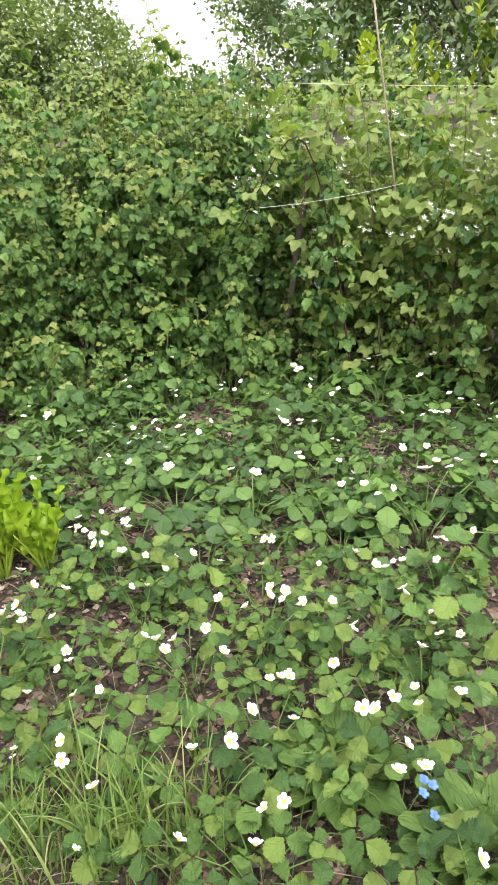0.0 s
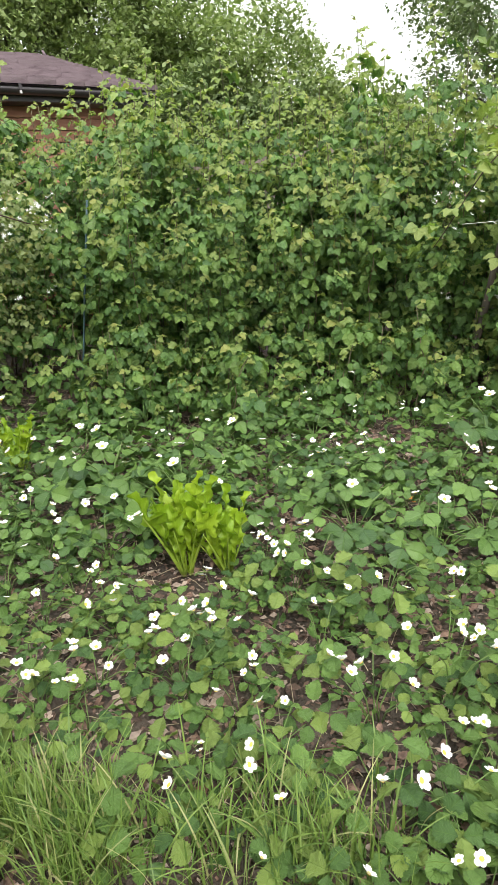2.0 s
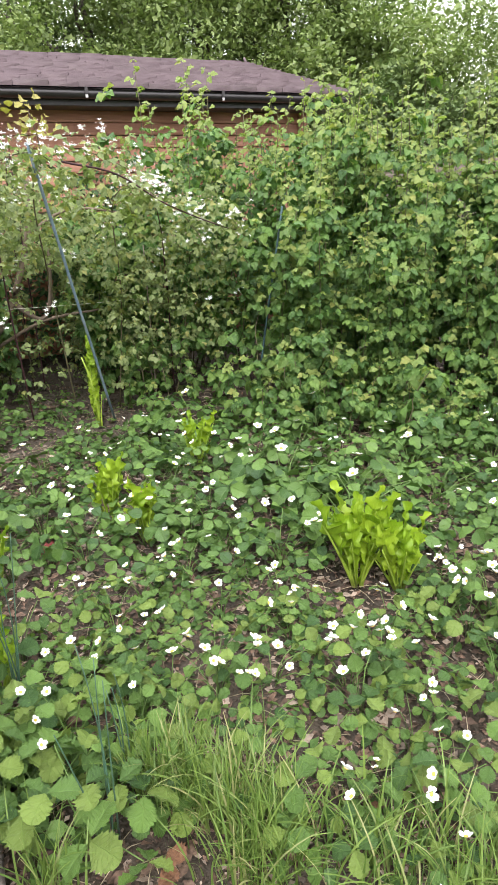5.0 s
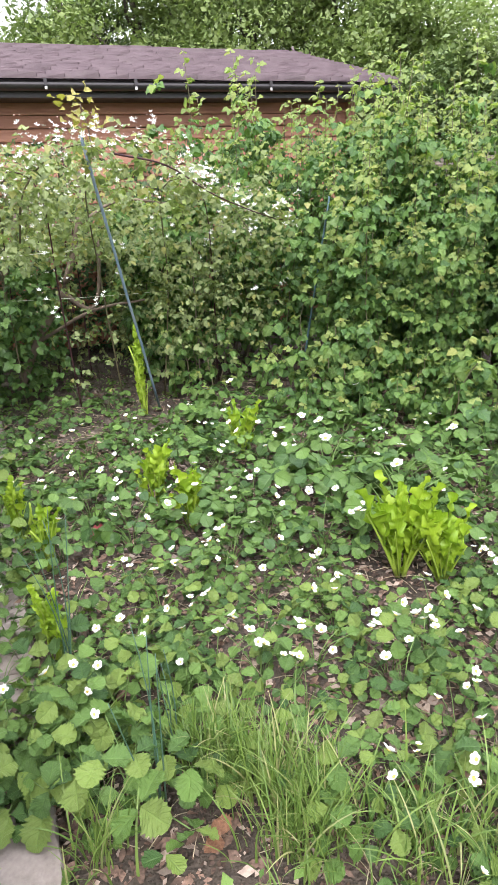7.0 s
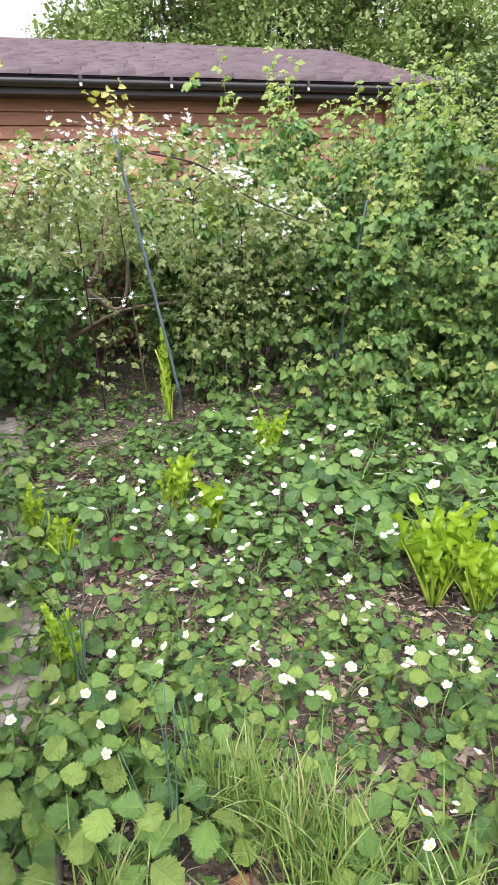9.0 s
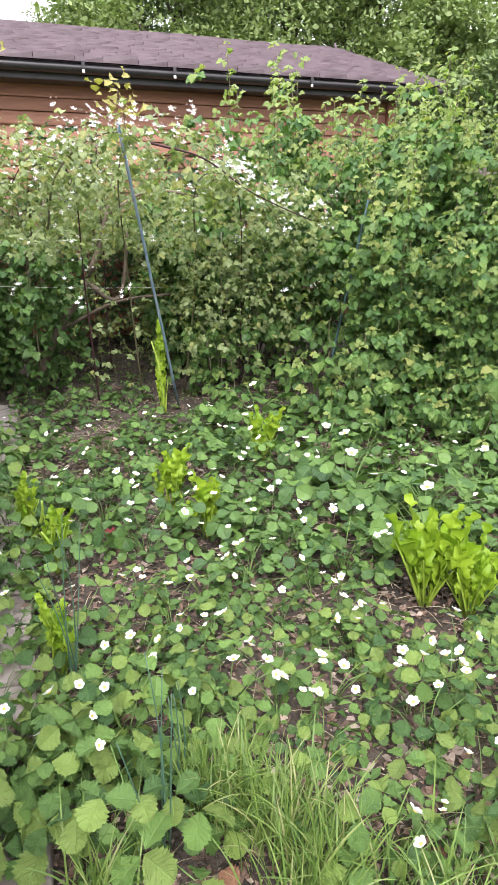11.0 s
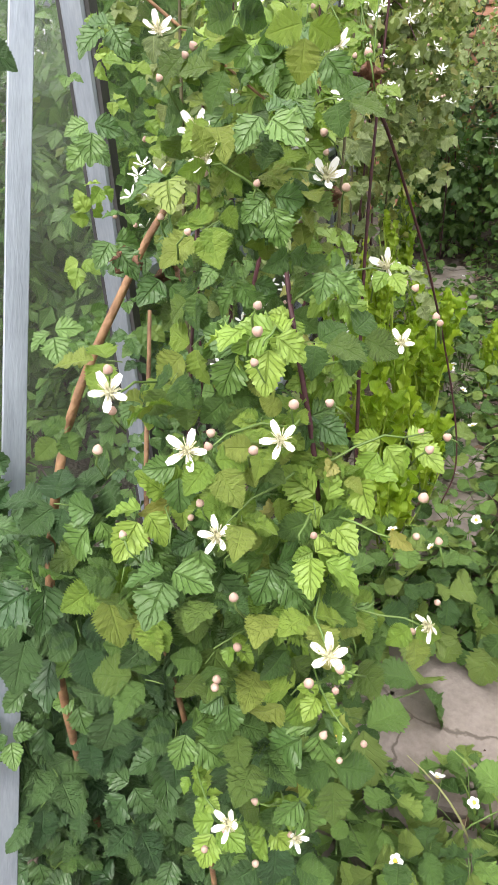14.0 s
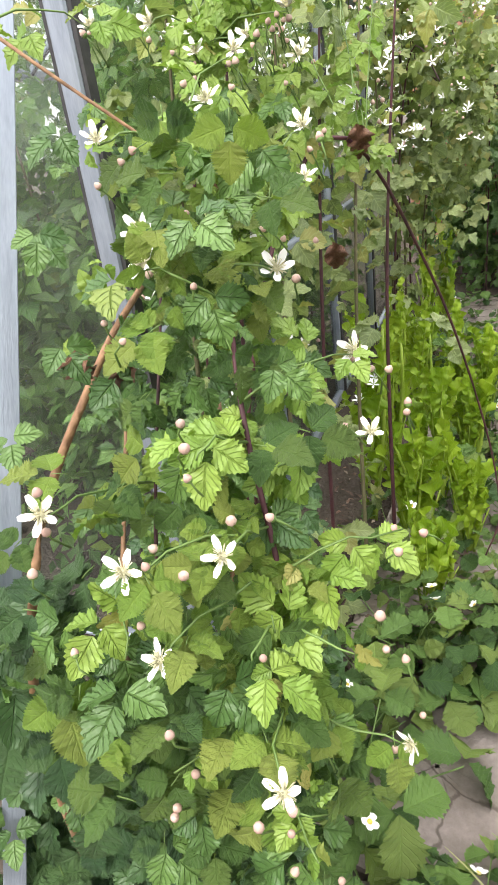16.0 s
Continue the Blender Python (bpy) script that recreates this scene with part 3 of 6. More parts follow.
    v = np.array([(ex0, EAVE_Y, EAVE_Z - 0.012), (ex1, EAVE_Y, EAVE_Z - 0.012), (ex1, back_y, EAVE_Z - 0.012), (ex0, back_y, EAVE_Z - 0.012), (rx0, RIDGE_Y, RIDGE_Z - 0.012), (rx1, RIDGE_Y, RIDGE_Z - 0.012)], float)
    q = np.array([[0, 1, 5, 4], [2, 3, 4, 5], [3, 2, 1, 0]])
    e = np.array([[1, 2, 5, 5], [3, 0, 4, 4]])
    ve = np.concatenate([v, [(v[5] + v[1]) / 2, (v[4] + v[0]) / 2]])
    q2 = np.array([[1, 2, 5, 6], [3, 0, 7, 4]])
    part("roof", mesh_of("roof", [(ve, np.concatenate([q, q2]), ve[:, :2], 0)], [M_ROOF], False), shed)
    cap = [tube_piece([(rx0, RIDGE_Y, RIDGE_Z), (rx1, RIDGE_Y, RIDGE_Z)], 0.022, 6)]
    part("ridge_cap", mesh_of("ridge_cap", cap, [M_ROOF], False), shed)
    for a, b in (((rx1, RIDGE_Y, RIDGE_Z), (ex1, EAVE_Y, EAVE_Z)), ((rx0, RIDGE_Y, RIDGE_Z), (ex0, EAVE_Y, EAVE_Z))):
        part("hip_cap", mesh_of("hip_cap", [tube_piece(curve_points(a, b, n=14, wob=0.004, seed=8), 0.024, 6)], [M_ROOF], False), shed)
    part("finial", mesh_of("finial", [tube_piece([(rx1 + 0.02, RIDGE_Y, RIDGE_Z), (rx1 - 0.01, RIDGE_Y, RIDGE_Z + 0.07)], [0.02, 0.012], 6)], [M_ROOF]), shed)
    # gutter: a half-round trough on a dark fascia
    t = np.linspace(math.pi, TAU, 8)
    ring = [(0.055 * math.cos(a), 0.055 * math.sin(a)) for a in t] + [(0.05 * math.cos(a), 0.05 * math.sin(a)) for a in t[::-1]]
    gx = np.linspace(ex0 + 0.05, ex1 - 0.05, 12)
    v = np.array([(x, EAVE_Y - 0.02 + a, EAVE_Z - 0.045 + b) for x in gx for a, b in ring])
    n = len(ring)
    q = np.array([[k * n + j, k * n + (j + 1) % n, (k + 1) * n + (j + 1) % n, (k + 1) * n + j] for k in range(11) for j in range(n)])
    part("gutter", mesh_of("gutter", [(v, q, v[:, :2], 0)], [M_GUTTER]), shed, "dark brown plastic gutter")
    part("fascia", mesh_of("fascia", [box_piece((ex0 + ex1) / 2, EAVE_Y + 0.06, EAVE_Z - 0.075, ex1 - ex0 - 0.1, 0.025, 0.13)], [M_GUTTER], False), shed)
    part("soffit", mesh_of("soffit", [box_piece((ex0 + ex1) / 2, EAVE_Y + 0.21, EAVE_Z - 0.135, ex1 - ex0 - 0.12, 0.3, 0.015)], [M_GUTTER], False), shed)
    for x in (-0.19, 0.58, 1.34, 2.62):
        part("gutter_bracket", mesh_of("gutter_bracket", [box_piece(x, EAVE_Y - 0.078, EAVE_Z - 0.085, 0.022, 0.012, 0.024, 0, 0.002), box_piece(x, EAVE_Y - 0.079, EAVE_Z - 0.04, 0.026, 0.012, 0.05, 1)], [M_BRACKET, M_GUTTER], False), shed, "pale grey plastic clip")


build_shed()


# ---- greenhouse beside the path ----
GX, GY0, GDY, GN, GZ = -1.03, 1.1, 0.825, 4, 1.6


def build_greenhouse():
    house = thing("greenhouse", "weathered aluminium greenhouse with dirty glass, overgrown by brambles", "greenhouse", pose(0, 0, 0))
    y1, xb, ridge = GY0 + GN * GDY, GX - 1.9, 2.25
    xm = (GX + xb) / 2

    def bar(name, a, b, w, d, strip=True):
        a, b = Vector(a), Vector(b)
        length = (b - a).length
        pieces = [box_piece(0, 0, length / 2, w, d, length, 0, 0.004), box_piece(0, -d * 0.45, length / 2, w * 0.25, d * 0.5, length, 0, 0.002)]
        if strip:
            pieces += [box_piece(-w / 2 - 0.004, 0, length / 2, 0.008, d * 0.7, length, 1), box_piece(w / 2 + 0.004, 0, length / 2, 0.008, d * 0.7, length, 1)]
        m = (b - a).to_track_quat("Z", "X").to_matrix().to_4x4()
        m.translation = a
        return part(name, mesh_of(name, pieces, [M_ALU, M_RUBBER], False), house, m=m)

    for k in range(GN + 1):
        y = GY0 + k * GDY
        bar("post", (GX, y, 0.02), (GX, y, GZ), 0.042 if k == 0 else 0.03, 0.04 if k == 0 else 0.03)
        bar("post", (xb, y, 0.02), (xb, y, GZ), 0.028, 0.03)
        bar("roof_bar", (GX, y, GZ), (xm, y, ridge), 0.028, 0.03)
        bar("roof_bar", (xb, y, GZ), (xm, y, ridge), 0.028, 0.03)
    for z in (0.03, 0.8):
        bar("rail", (GX, GY0, z), (GX, y1, z), 0.03, 0.03, False)
        bar("rail", (xb, GY0, z), (xb, y1, z), 0.03, 0.03, False)
    bar("ridge_bar", (xm, GY0, ridge), (xm, y1, ridge), 0.05, 0.04, False)
    for x in (GX + 0.03, xb - 0.03):
        part("eave_gutter", mesh_of("eave_gutter", [box_piece(x, (GY0 + y1) / 2, GZ + 0.01, 0.1, y1 - GY0 + 0.1, 0.055, 0, 0.018)], [M_ALU], False), house)
    # end wall posts, the door leaf beside the corner
    for x in (GX - 0.62, GX - 1.28):
        bar("end_post", (x, GY0, 0.02), (x, GY0, GZ + (ridge - GZ) * (1 - abs(x - xm) / 0.95)), 0.045, 0.04)
    bar("end_rail", (GX, GY0, 0.03), (xb, GY0, 0.03), 0.03, 0.03, False)
    glass = []
    for k in range(GN):
        y = GY0 + k * GDY
        for x in (GX, xb):
            for z0, z1 in ((0.05, 0.79), (0.81, GZ - 0.02)):
                pane = part("pane", mesh_of("pane", [box_piece(x - 0.004, y + GDY / 2, (z0 + z1) / 2, 0.003, GDY - 0.034, z1 - z0)], [M_GLASS], False), house)
                glass.append(pane)
        for sx in (GX, xb):
            v = np.array([(sx, y + 0.02, GZ + 0.03), (sx, y + GDY - 0.02, GZ + 0.03), (xm, y + GDY - 0.02, ridge + 0.02), (xm, y + 0.02, ridge + 0.02)])
            v = np.concatenate([v, v + (0, 0, 0.004)])
            q = np.array([[0, 1, 2, 3], [7, 6, 5, 4], [0, 4, 5, 1], [1, 5, 6, 2], [2, 6, 7, 3], [3, 7, 4, 0]])
            glass.append(part("roof_pane", mesh_of("roof_pane", [(v, q, v[:, :2], 0)], [M_GLASS], False), house))
    for xa, xc in ((GX, GX - 0.62), (GX - 1.28, xb)):
        glass.append(part("pane", mesh_of("pane", [box_piece((xa + xc) / 2, GY0 + 0.004, 0.82, abs(xa - xc) - 0.04, 0.003, 1.54)], [M_GLASS], False), house))
    for g in glass:
        g.visible_shadow = False
    # moss along the eave
    r = rng_of(21)
    bits = []
    for k in range(60):
        y = r.uniform(GY0 + 0.1, y1)
        s = r.uniform(0.008, 0.028)
        x = GX - r.uniform(0.0, 0.06)
        p = np.array([(0, 0, -0.3), (0, 0, 0.2), (0, 0, 0.6), (0, 0, 0.8)]) * s + (x, y, GZ + 0.04 + (GX - x) * 0.68)
        bits.append(tube_piece(p, np.array([1.0, 1.2, 0.8, 0.2]) * s, 6))
    part("moss", mesh_of("moss", bits, [M_MOSS]), house, "tufts of dark moss on the roof edge")


build_greenhouse()


# ---- timber fence at the far side ----
def build_fence():
    fence = thing("fence", "weathered grey-brown timber fence with upright boards behind brambles", "fence", pose(5.25, 0, 0, 0, 0, 0))
    r = rng_of(9)
    y = -2.6
    while y < 7.4:
        w = r.uniform(0.14, 0.16)
        h = 1.66 + r.normal(0, 0.006)
        part("fence_board", mesh_of("fence_board", [box_piece(r.normal(0, 0.003), y + w / 2, h / 2, 0.018, w - 0.008, h, 0, 0.004)], [M_FENCE], False), fence)
        y += w
    for y in np.arange(-2.5, 7.5, 1.83):
        part("fence_post", mesh_of("fence_post", [box_piece(-0.06, y, 0.85, 0.1, 0.1, 1.74, 0, 0.01)], [M_FENCE], False), fence)
    for z in (0.4, 1.1, 1.56):
        part("fence_rail", mesh_of("fence_rail", [box_piece(-0.035, 2.4, z, 0.045, 10.0, 0.08, 0, 0.006)], [M_FENCE], False), fence)


build_fence()

# ---- leaf shapes ----
def p_straw(v):
    """A strawberry leaflet: wedge at its foot, broad and blunt at its end."""
    return 0.02 + 0.4 * np.sin(np.pi * np.clip(v, 0, 1) ** 1.35 * 0.97) ** 0.62


def p_berry(v):
    """A broad ovate leaflet with a short drawn-out point."""
    return 0.012 + 0.4 * np.sin(np.pi * v**0.74) ** 0.85 * (1 - 0.15 * v)


def p_ovate(v):
    return 0.012 + 0.35 * np.sin(np.pi * v**0.78) ** 0.9 * (1 - 0.12 * v)


def p_lance(v):
    return 0.02 + 0.2 * np.sin(np.pi * v**0.8) ** 0.9


def p_chard(v):
    return 0.016 + 0.09 * np.sin(np.pi * np.clip((v - 0.26) / 0.76, 0, 1) ** 1.1) ** 0.65


def p_petal(v):
    return 0.08 + 0.36 * np.sin(np.pi * v**1.15 * 0.9) ** 0.7


def p_narrow(v):
    return 0.06 + 0.145 * np.sin(np.pi * v**1.25 * 0.93) ** 0.8


S_STRAW = [leaf_shape(18, 6, p_straw, 0.42, 0.04 + 0.09 * k, 0.3, 0.06, 7, 0.12, k) for k in range(4)]
S_RASP = [leaf_shape(14, 4, p_berry, 0.34, 0.22 + 0.1 * k, 0.32, 0.04, 5, 0.14, k) for k in range(3)]
S_FINE = [leaf_shape(34, 6, p_berry, 0.34, 0.1 + 0.1 * k, 0.24, 0.055, 8, 0.14, k) for k in range(4)]
S_BROAD = leaf_shape(10, 2, lambda v: 1.2 * p_ovate(v), 0.4, 0.3, 0.3, 0.0, 6, 0.2)
S_CHARD = [leaf_shape(30, 6, p_chard, 0.4, -0.04 + 0.05 * k, 0.6, 0.3, 9, 0.75, k) for k in range(4)]
S_LANCE = leaf_shape(14, 6, p_lance, 0.6, 0.3, 0.06, 0.1, 6, 0.5)
S_LOW = [leaf_shape(6, 2, p_berry, 0.38, 0.2 + 0.12 * k, 0.34, 0.0, 6, 0.2, k) for k in range(3)]
S_HEDGE = [leaf_shape(8, 2, p_berry, 0.34, 0.2 + 0.12 * k, 0.38, 0.0, 6, 0.25, k) for k in range(3)]
S_MED = [leaf_shape(18, 4, p_berry, 0.36, 0.14 + 0.1 * k, 0.26, 0.05, 4, 0.15, k) for k in range(3)]
S_SLOW = [leaf_shape(12, 2, p_straw, 0.42, 0.04 + 0.09 * k, 0.3, 0, 5, 0.12, k) for k in range(3)]
S_CRUMP = leaf_shape(14, 6, p_ovate, 1.3, 0.7, 0.2, 0.25, 3, 1.1)
S_SMALL = leaf_shape(2, 2, p_ovate, 0.4, 0.2)
S_CHIP = leaf_shape(2, 1, lambda v: 0.26 * np.sin(np.pi * (0.1 + 0.85 * v)), 0.3, 0.2)
S_TREE = (np.array([(0, 0, 0), (0.3, 0.45, 0.06), (0, 1, -0.12), (-0.3, 0.5, 0.02)], float), np.array([[0, 1, 2, 3]]), np.array([(0.5, 0), (1, 0.5), (0.5, 1), (0, 0.5)], float))
S_PETAL = leaf_shape(4, 2, p_petal, 0.25, -0.12, 0, 0, 0, 0.1)
S_BIT = leaf_shape(2, 1, p_narrow, 0.2, -0.1)
S_NARROW = leaf_shape(4, 2, p_narrow, 0.2, -0.1, 0, 0, 0, 0.25)


def blade_at(pos, az, length, bend, width, rng):
    """One grass blade: rises and bends over towards az."""
    s = np.linspace(0, 1, 8)
    out = np.array([math.cos(az), math.sin(az), 0])
    side = np.array([-out[1], out[0], 0])
    a = bend * s
    step = np.stack([np.sin(a)[:, None] * out + np.cos(a)[:, None] * np.array([0, 0, 1.0])], 0)[0]
    c = pos + np.cumsum(step, 0) * length / 8
    hw = width * (1.03 - s) ** 0.6
    v = np.concatenate([c + side * hw[:, None], c - side * hw[:, None]])
    n = len(s)
    q = np.array([[k, k + 1, n + k + 1, n + k] for k in range(n - 1)])
    u = np.concatenate([np.stack([np.zeros(n), s], 1), np.stack([np.ones(n), s], 1)])
    return v, q, u, 0


def mm(a):
    """A blender matrix from a 4x4 array."""
    return Matrix([list(map(float, row)) for row in a])


# ---- flowers ----
def flower_pieces(shape, n, size, cup, rng, m=0):
    a = np.arange(n) * TAU / n + rng.normal(0, 0.07, n)
    along = np.stack([np.cos(a), np.sin(a), np.full(n, cup)], 1)
    pos = along * [[0.12 * size, 0.12 * size, 0]]
    return scatter(shape, place4(pos, along, (0, 0, 1), size * rng.uniform(0.9, 1.08, n)), m)


def centre_piece(size, bumps, rng, m=0, reach=1.4):
    p = np.array([(0, 0, -0.1), (0, 0, 0.25), (0, 0, 0.55), (0, 0, 0.7)]) * size
    out = [tube_piece(p, np.array([0.7, 1.0, 0.75, 0.2]) * size, 8, m)]
    for _ in range(bumps):
        d = rng.normal(0, 1, 3)
        d[2] = abs(d[2]) + 0.3
        d /= np.linalg.norm(d)
        out.append(tube_piece([d * 0.5 * size, d * size * reach * rng.uniform(0.8, 1.3)], [0.05 * size, 0.11 * size], 3, m))
    return out


def bud_piece(c, d, size, m):
    d = np.array(d, float) / (np.linalg.norm(d) + 1e-9)
    c = np.array(c, float)
    return tube_piece([c - d * size * 0.8, c - d * size * 0.3, c + d * size * 0.3, c + d * size], np.array([0.45, 0.95, 0.8, 0.25]) * size, 8, m)


R0 = rng_of(77)
ME_SFLOWER = [mesh_of("flower", [flower_pieces(S_PETAL, 5, 0.0142, 0.2 + 0.15 * k, R0)], [M_PETAL]) for k in range(3)]
ME_SCENTRE = mesh_of("flower_centre", centre_piece(0.005, 3, R0), [M_YELLOW])
ME_BFLOWER = [mesh_of("blossom", [flower_pieces(S_NARROW, 5, 0.0145, 0.15 + 0.25 * k, R0)], [M_PETAL]) for k in range(3)]
ME_BCENTRE = mesh_of("blossom_centre", centre_piece(0.0034, 70, R0, 0, 2.4), [M_STAMEN])


# ---- strawberry plants ----
def straw_leaf_mesh(seed):
    r = rng_of(seed)
    pieces = [tube_piece([(0, 0, 0), (0, 0.02, 0)], 0.001, 4, 0)]
    mats4 = compound(S_STRAW[0], 3, 1.0, 100, r, 0.17, 0.12)
    pieces = [scatter(S_STRAW[seed % 4], mats4)]
    return mesh_of("strawberry_leaf", pieces, [M_STRAW])


ME_STRAWLEAF = [straw_leaf_mesh(k) for k in range(5)]


def strawberry_plant(seed, leaves, flowers, size, high, single=True):
    r = rng_of(seed)
    ob = thing("strawberry_plant", "low strawberry plant with toothed leaves and white flowers in mulch" if flowers else "low strawberry plant with toothed dark green leaves in mulch",
               "strawberry plant", pose(0, 0, 0), group="strawberry bed")
    stalks, joined = [], []
    for k in range(leaves):
        az = k * 2.4 + r.uniform(-0.4, 0.4)
        reach = (0.25 + 0.75 * math.sqrt((k + 0.6) / leaves)) * 0.15 * r.uniform(0.8, 1.15)
        z = high * r.uniform(0.5, 1.25) * (1.12 - 0.5 * (reach / 0.15) ** 1.5)
        tip = np.array([math.cos(az) * reach, math.sin(az) * reach, z])
        stalks.append(tube_piece(curve_points((0.01 * math.cos(az), 0.01 * math.sin(az), -0.01), tip, (-0.02 * math.cos(az), -0.02 * math.sin(az), 0.02), 4), [0.0022, 0.0019, 0.0017, 0.0014], 3))
        d = np.array([math.cos(az + r.normal(0, 0.5)), math.sin(az + r.normal(0, 0.5)), r.uniform(-0.45, 0.1)])
        tilt = 0.2 + 0.45 * reach / 0.15
        up = np.array([0.32 * r.normal() + tilt * math.cos(az), 0.32 * r.normal() + tilt * math.sin(az), 1.0])
        m4 = place4(tip, d, up, size * r.uniform(0.65, 1.2))[0]
        if single:
            part("leaf", ME_STRAWLEAF[int(r.integers(5))], ob, m=mm(m4))
        else:
            joined.append(scatter(S_SLOW[k % 3], m4 @ compound(S_SLOW[0], 3, 1.0, 100, r, 0.17, 0.15)))
    under = []
    for k in range(7):
        az = k * 0.95 + r.uniform(-0.4, 0.4)
        reach = r.uniform(0.05, 0.16)
        tip = np.array([math.cos(az) * reach, math.sin(az) * reach, high * r.uniform(0.2, 0.5)])
        m4 = place4(tip, (math.cos(az + r.normal(0, 0.5)), math.sin(az + r.normal(0, 0.5)), r.uniform(-0.5, 0.1)), (0.4 * r.normal(), 0.4 * r.normal(), 1.0), size * r.uniform(0.55, 0.85))[0]
        under.append(scatter(S_SLOW[k % 3], m4 @ compound(S_SLOW[0], 3, 1.0, 100, r, 0.17, 0.15)))
    joined += under if joined else []
    if single:
        tagged(part("lower_leaves", mesh_of("lower_leaves", under, [M_STRAW]), ob), kind="stuff")
    part("stem", mesh_of("stem", stalks, [M_STALK]), ob)
    if joined:
        tagged(part("foliage", mesh_of("foliage", joined, [M_STRAW]), ob), kind="stuff")
    c = np.array([r.normal(0, 0.015), r.normal(0, 0.015)])
    for k in range(flowers):
        xy = c + r.normal(0, 0.012 + 0.011 * flowers, 2)
        z = high * r.uniform(1.12, 1.32)
        d = np.array([r.normal(0, 0.5), r.normal(0, 0.5), 1.0])
        m4 = mm(place4((xy[0], xy[1], z), (1, 0.2 * r.normal(), -d[0]), d, r.uniform(0.82, 1.12))[0])
        f = part("flower", ME_SFLOWER[int(r.integers(3))], ob, "white five-petalled flower", m4)
        part("flower_centre", ME_SCENTRE, f, "yellow centre")
    return ob


def plant_out(protos, places, rng, lo=0.85, hi=1.15, facing=None):
    """Sets prototypes and their copies at places (x, y), turned at random or roughly to one side."""
    used = set()
    for k, (x, y) in enumerate(places):
        j = int(rng.integers(len(protos)))
        m = pose(x, y, float(ground_height(np.float64(x), np.float64(y))), rng.normal(0, 3), rng.normal(0, 3), rng.uniform(0, 360) if facing is None else facing + rng.uniform(-50, 50)) @ Matrix.Scale(rng.uniform(lo, hi), 4)
        if j in used:
            copy_thing(protos[j], m)
        else:
            protos[j].matrix_basis = m
            used.add(j)
    for j, ob in enumerate(protos):
        if j not in used:
            for o in [*ob.children_recursive, ob]:
                bpy.data.objects.remove(o)


HEDGE_LINE = [(1.55, 3.75), (1.75, 3.5), (2.35, 2.95), (3.0, 2.4), (3.55, 1.85), (3.7, 1.2), (3.7, 0.4), (3.5, -0.9)]
BED = [(-0.12, 0.95), (0.02, 2.0), (0.02, 3.2), (0.45, 3.7), (0.95, 3.55)] + HEDGE_LINE[2:] + [(0.95, -0.7), (0.75, -0.1), (0.55, 0.3), (0.42, 0.55), (0.36, 0.8), (0.38, 1.1), (0.2, 1.2)]
BARE = [(1.25, 2.5), (1.75, 3.3), (1.3, 3.75), (0.95, 3.5), (0.9, 2.7)]
r_bed = rng_of(11)
HERBS = [(0.98, 0.22), (0.96, -0.1), (0.98, 2.33), (0.95, 2.2), (0.085, 2.25)]
BLOOM_ONE = [(0.95, 1.08), (0.13, 1.53), (0.06, 1.63), (-0.08, 1.42), (-0.17, 1.36), (0.36, 1.96), (0.46, 1.82), (0.57, 1.70), (0.74, 1.49), (0.84, 1.52), (0.79, 2.03), (0.78, 2.16), (0.26, 2.62), (0.30, 2.99), (0.13, 3.18), (0.82, 2.45), (1.55, 2.02), (1.44, 1.74), (0.46, 0.80), (0.79, 0.78), (-0.07, 2.35), (1.51, 2.58), (0.73, 0.25), (0.65, 0.36), (0.84, 0.47), (0.87, 0.25), (0.98, 0.40), (1.36, 0.17), (1.32, 0.51), (1.76, 0.28), (2.30, 0.79), (2.57, 0.88), (2.98, 1.53), (2.93, 1.28), (2.11, 0.78), (1.95, 0.77), (2.46, 1.38), (1.30, 1.26), (1.37, 0.92), (2.35, 1.61), (1.92, 1.56), (1.47, 0.20), (0.89, -0.11), (1.53, 0.12), (1.18, 0.08)]
BLOOM_TWO = [(0.77, 1.20), (0.48, 1.18), (0.41, 1.36), (0.58, 1.33), (0.28, 1.40), (0.22, 1.83), (0.72, 1.75), (0.76, 1.62), (0.94, 1.95), (0.54, 2.55), (0.10, 2.59), (0.43, 3.01), (0.66, 3.13), (1.16, 2.73), (1.37, 1.49), (1.30, 1.37), (0.67, 0.68), (0.80, 0.93), (1.12, 0.38), (1.34, 0.39), (1.51, 0.35), (1.72, 0.44), (1.93, 0.30), (2.06, 0.64), (2.33, 0.60), (2.59, 1.20), (1.83, 1.71), (2.09, 1.57)]
BLOOM_MANY = [(0.74, 1.09), (0.91, 1.23), (0.22, 1.58), (0.54, 1.97), (1.09, 1.90), (0.73, 2.72), (0.22, 2.29), (1.07, 2.89), (-0.08, 2.92), (1.17, 0.19), (1.26, 0.60), (1.07, 0.70), (1.41, 1.26), (1.31, 1.05)]


def off_line(p, line):
    best = 9.0
    for (x0, y0), (x1, y1) in zip(line, line[1:]):
        dx, dy = x1 - x0, y1 - y0
        t = min(1, max(0, ((p[0] - x0) * dx + (p[1] - y0) * dy) / (dx * dx + dy * dy)))
        best = min(best, math.hypot(p[0] - x0 - t * dx, p[1] - y0 - t * dy))
    return best


def lowered(points):
    """The places below blooms that stand a little higher: drawn slightly towards the path's near end."""
    return [(-0.08 + (x + 0.08) * 0.945, -0.1 + (y + 0.1) * 0.945) for x, y in points]


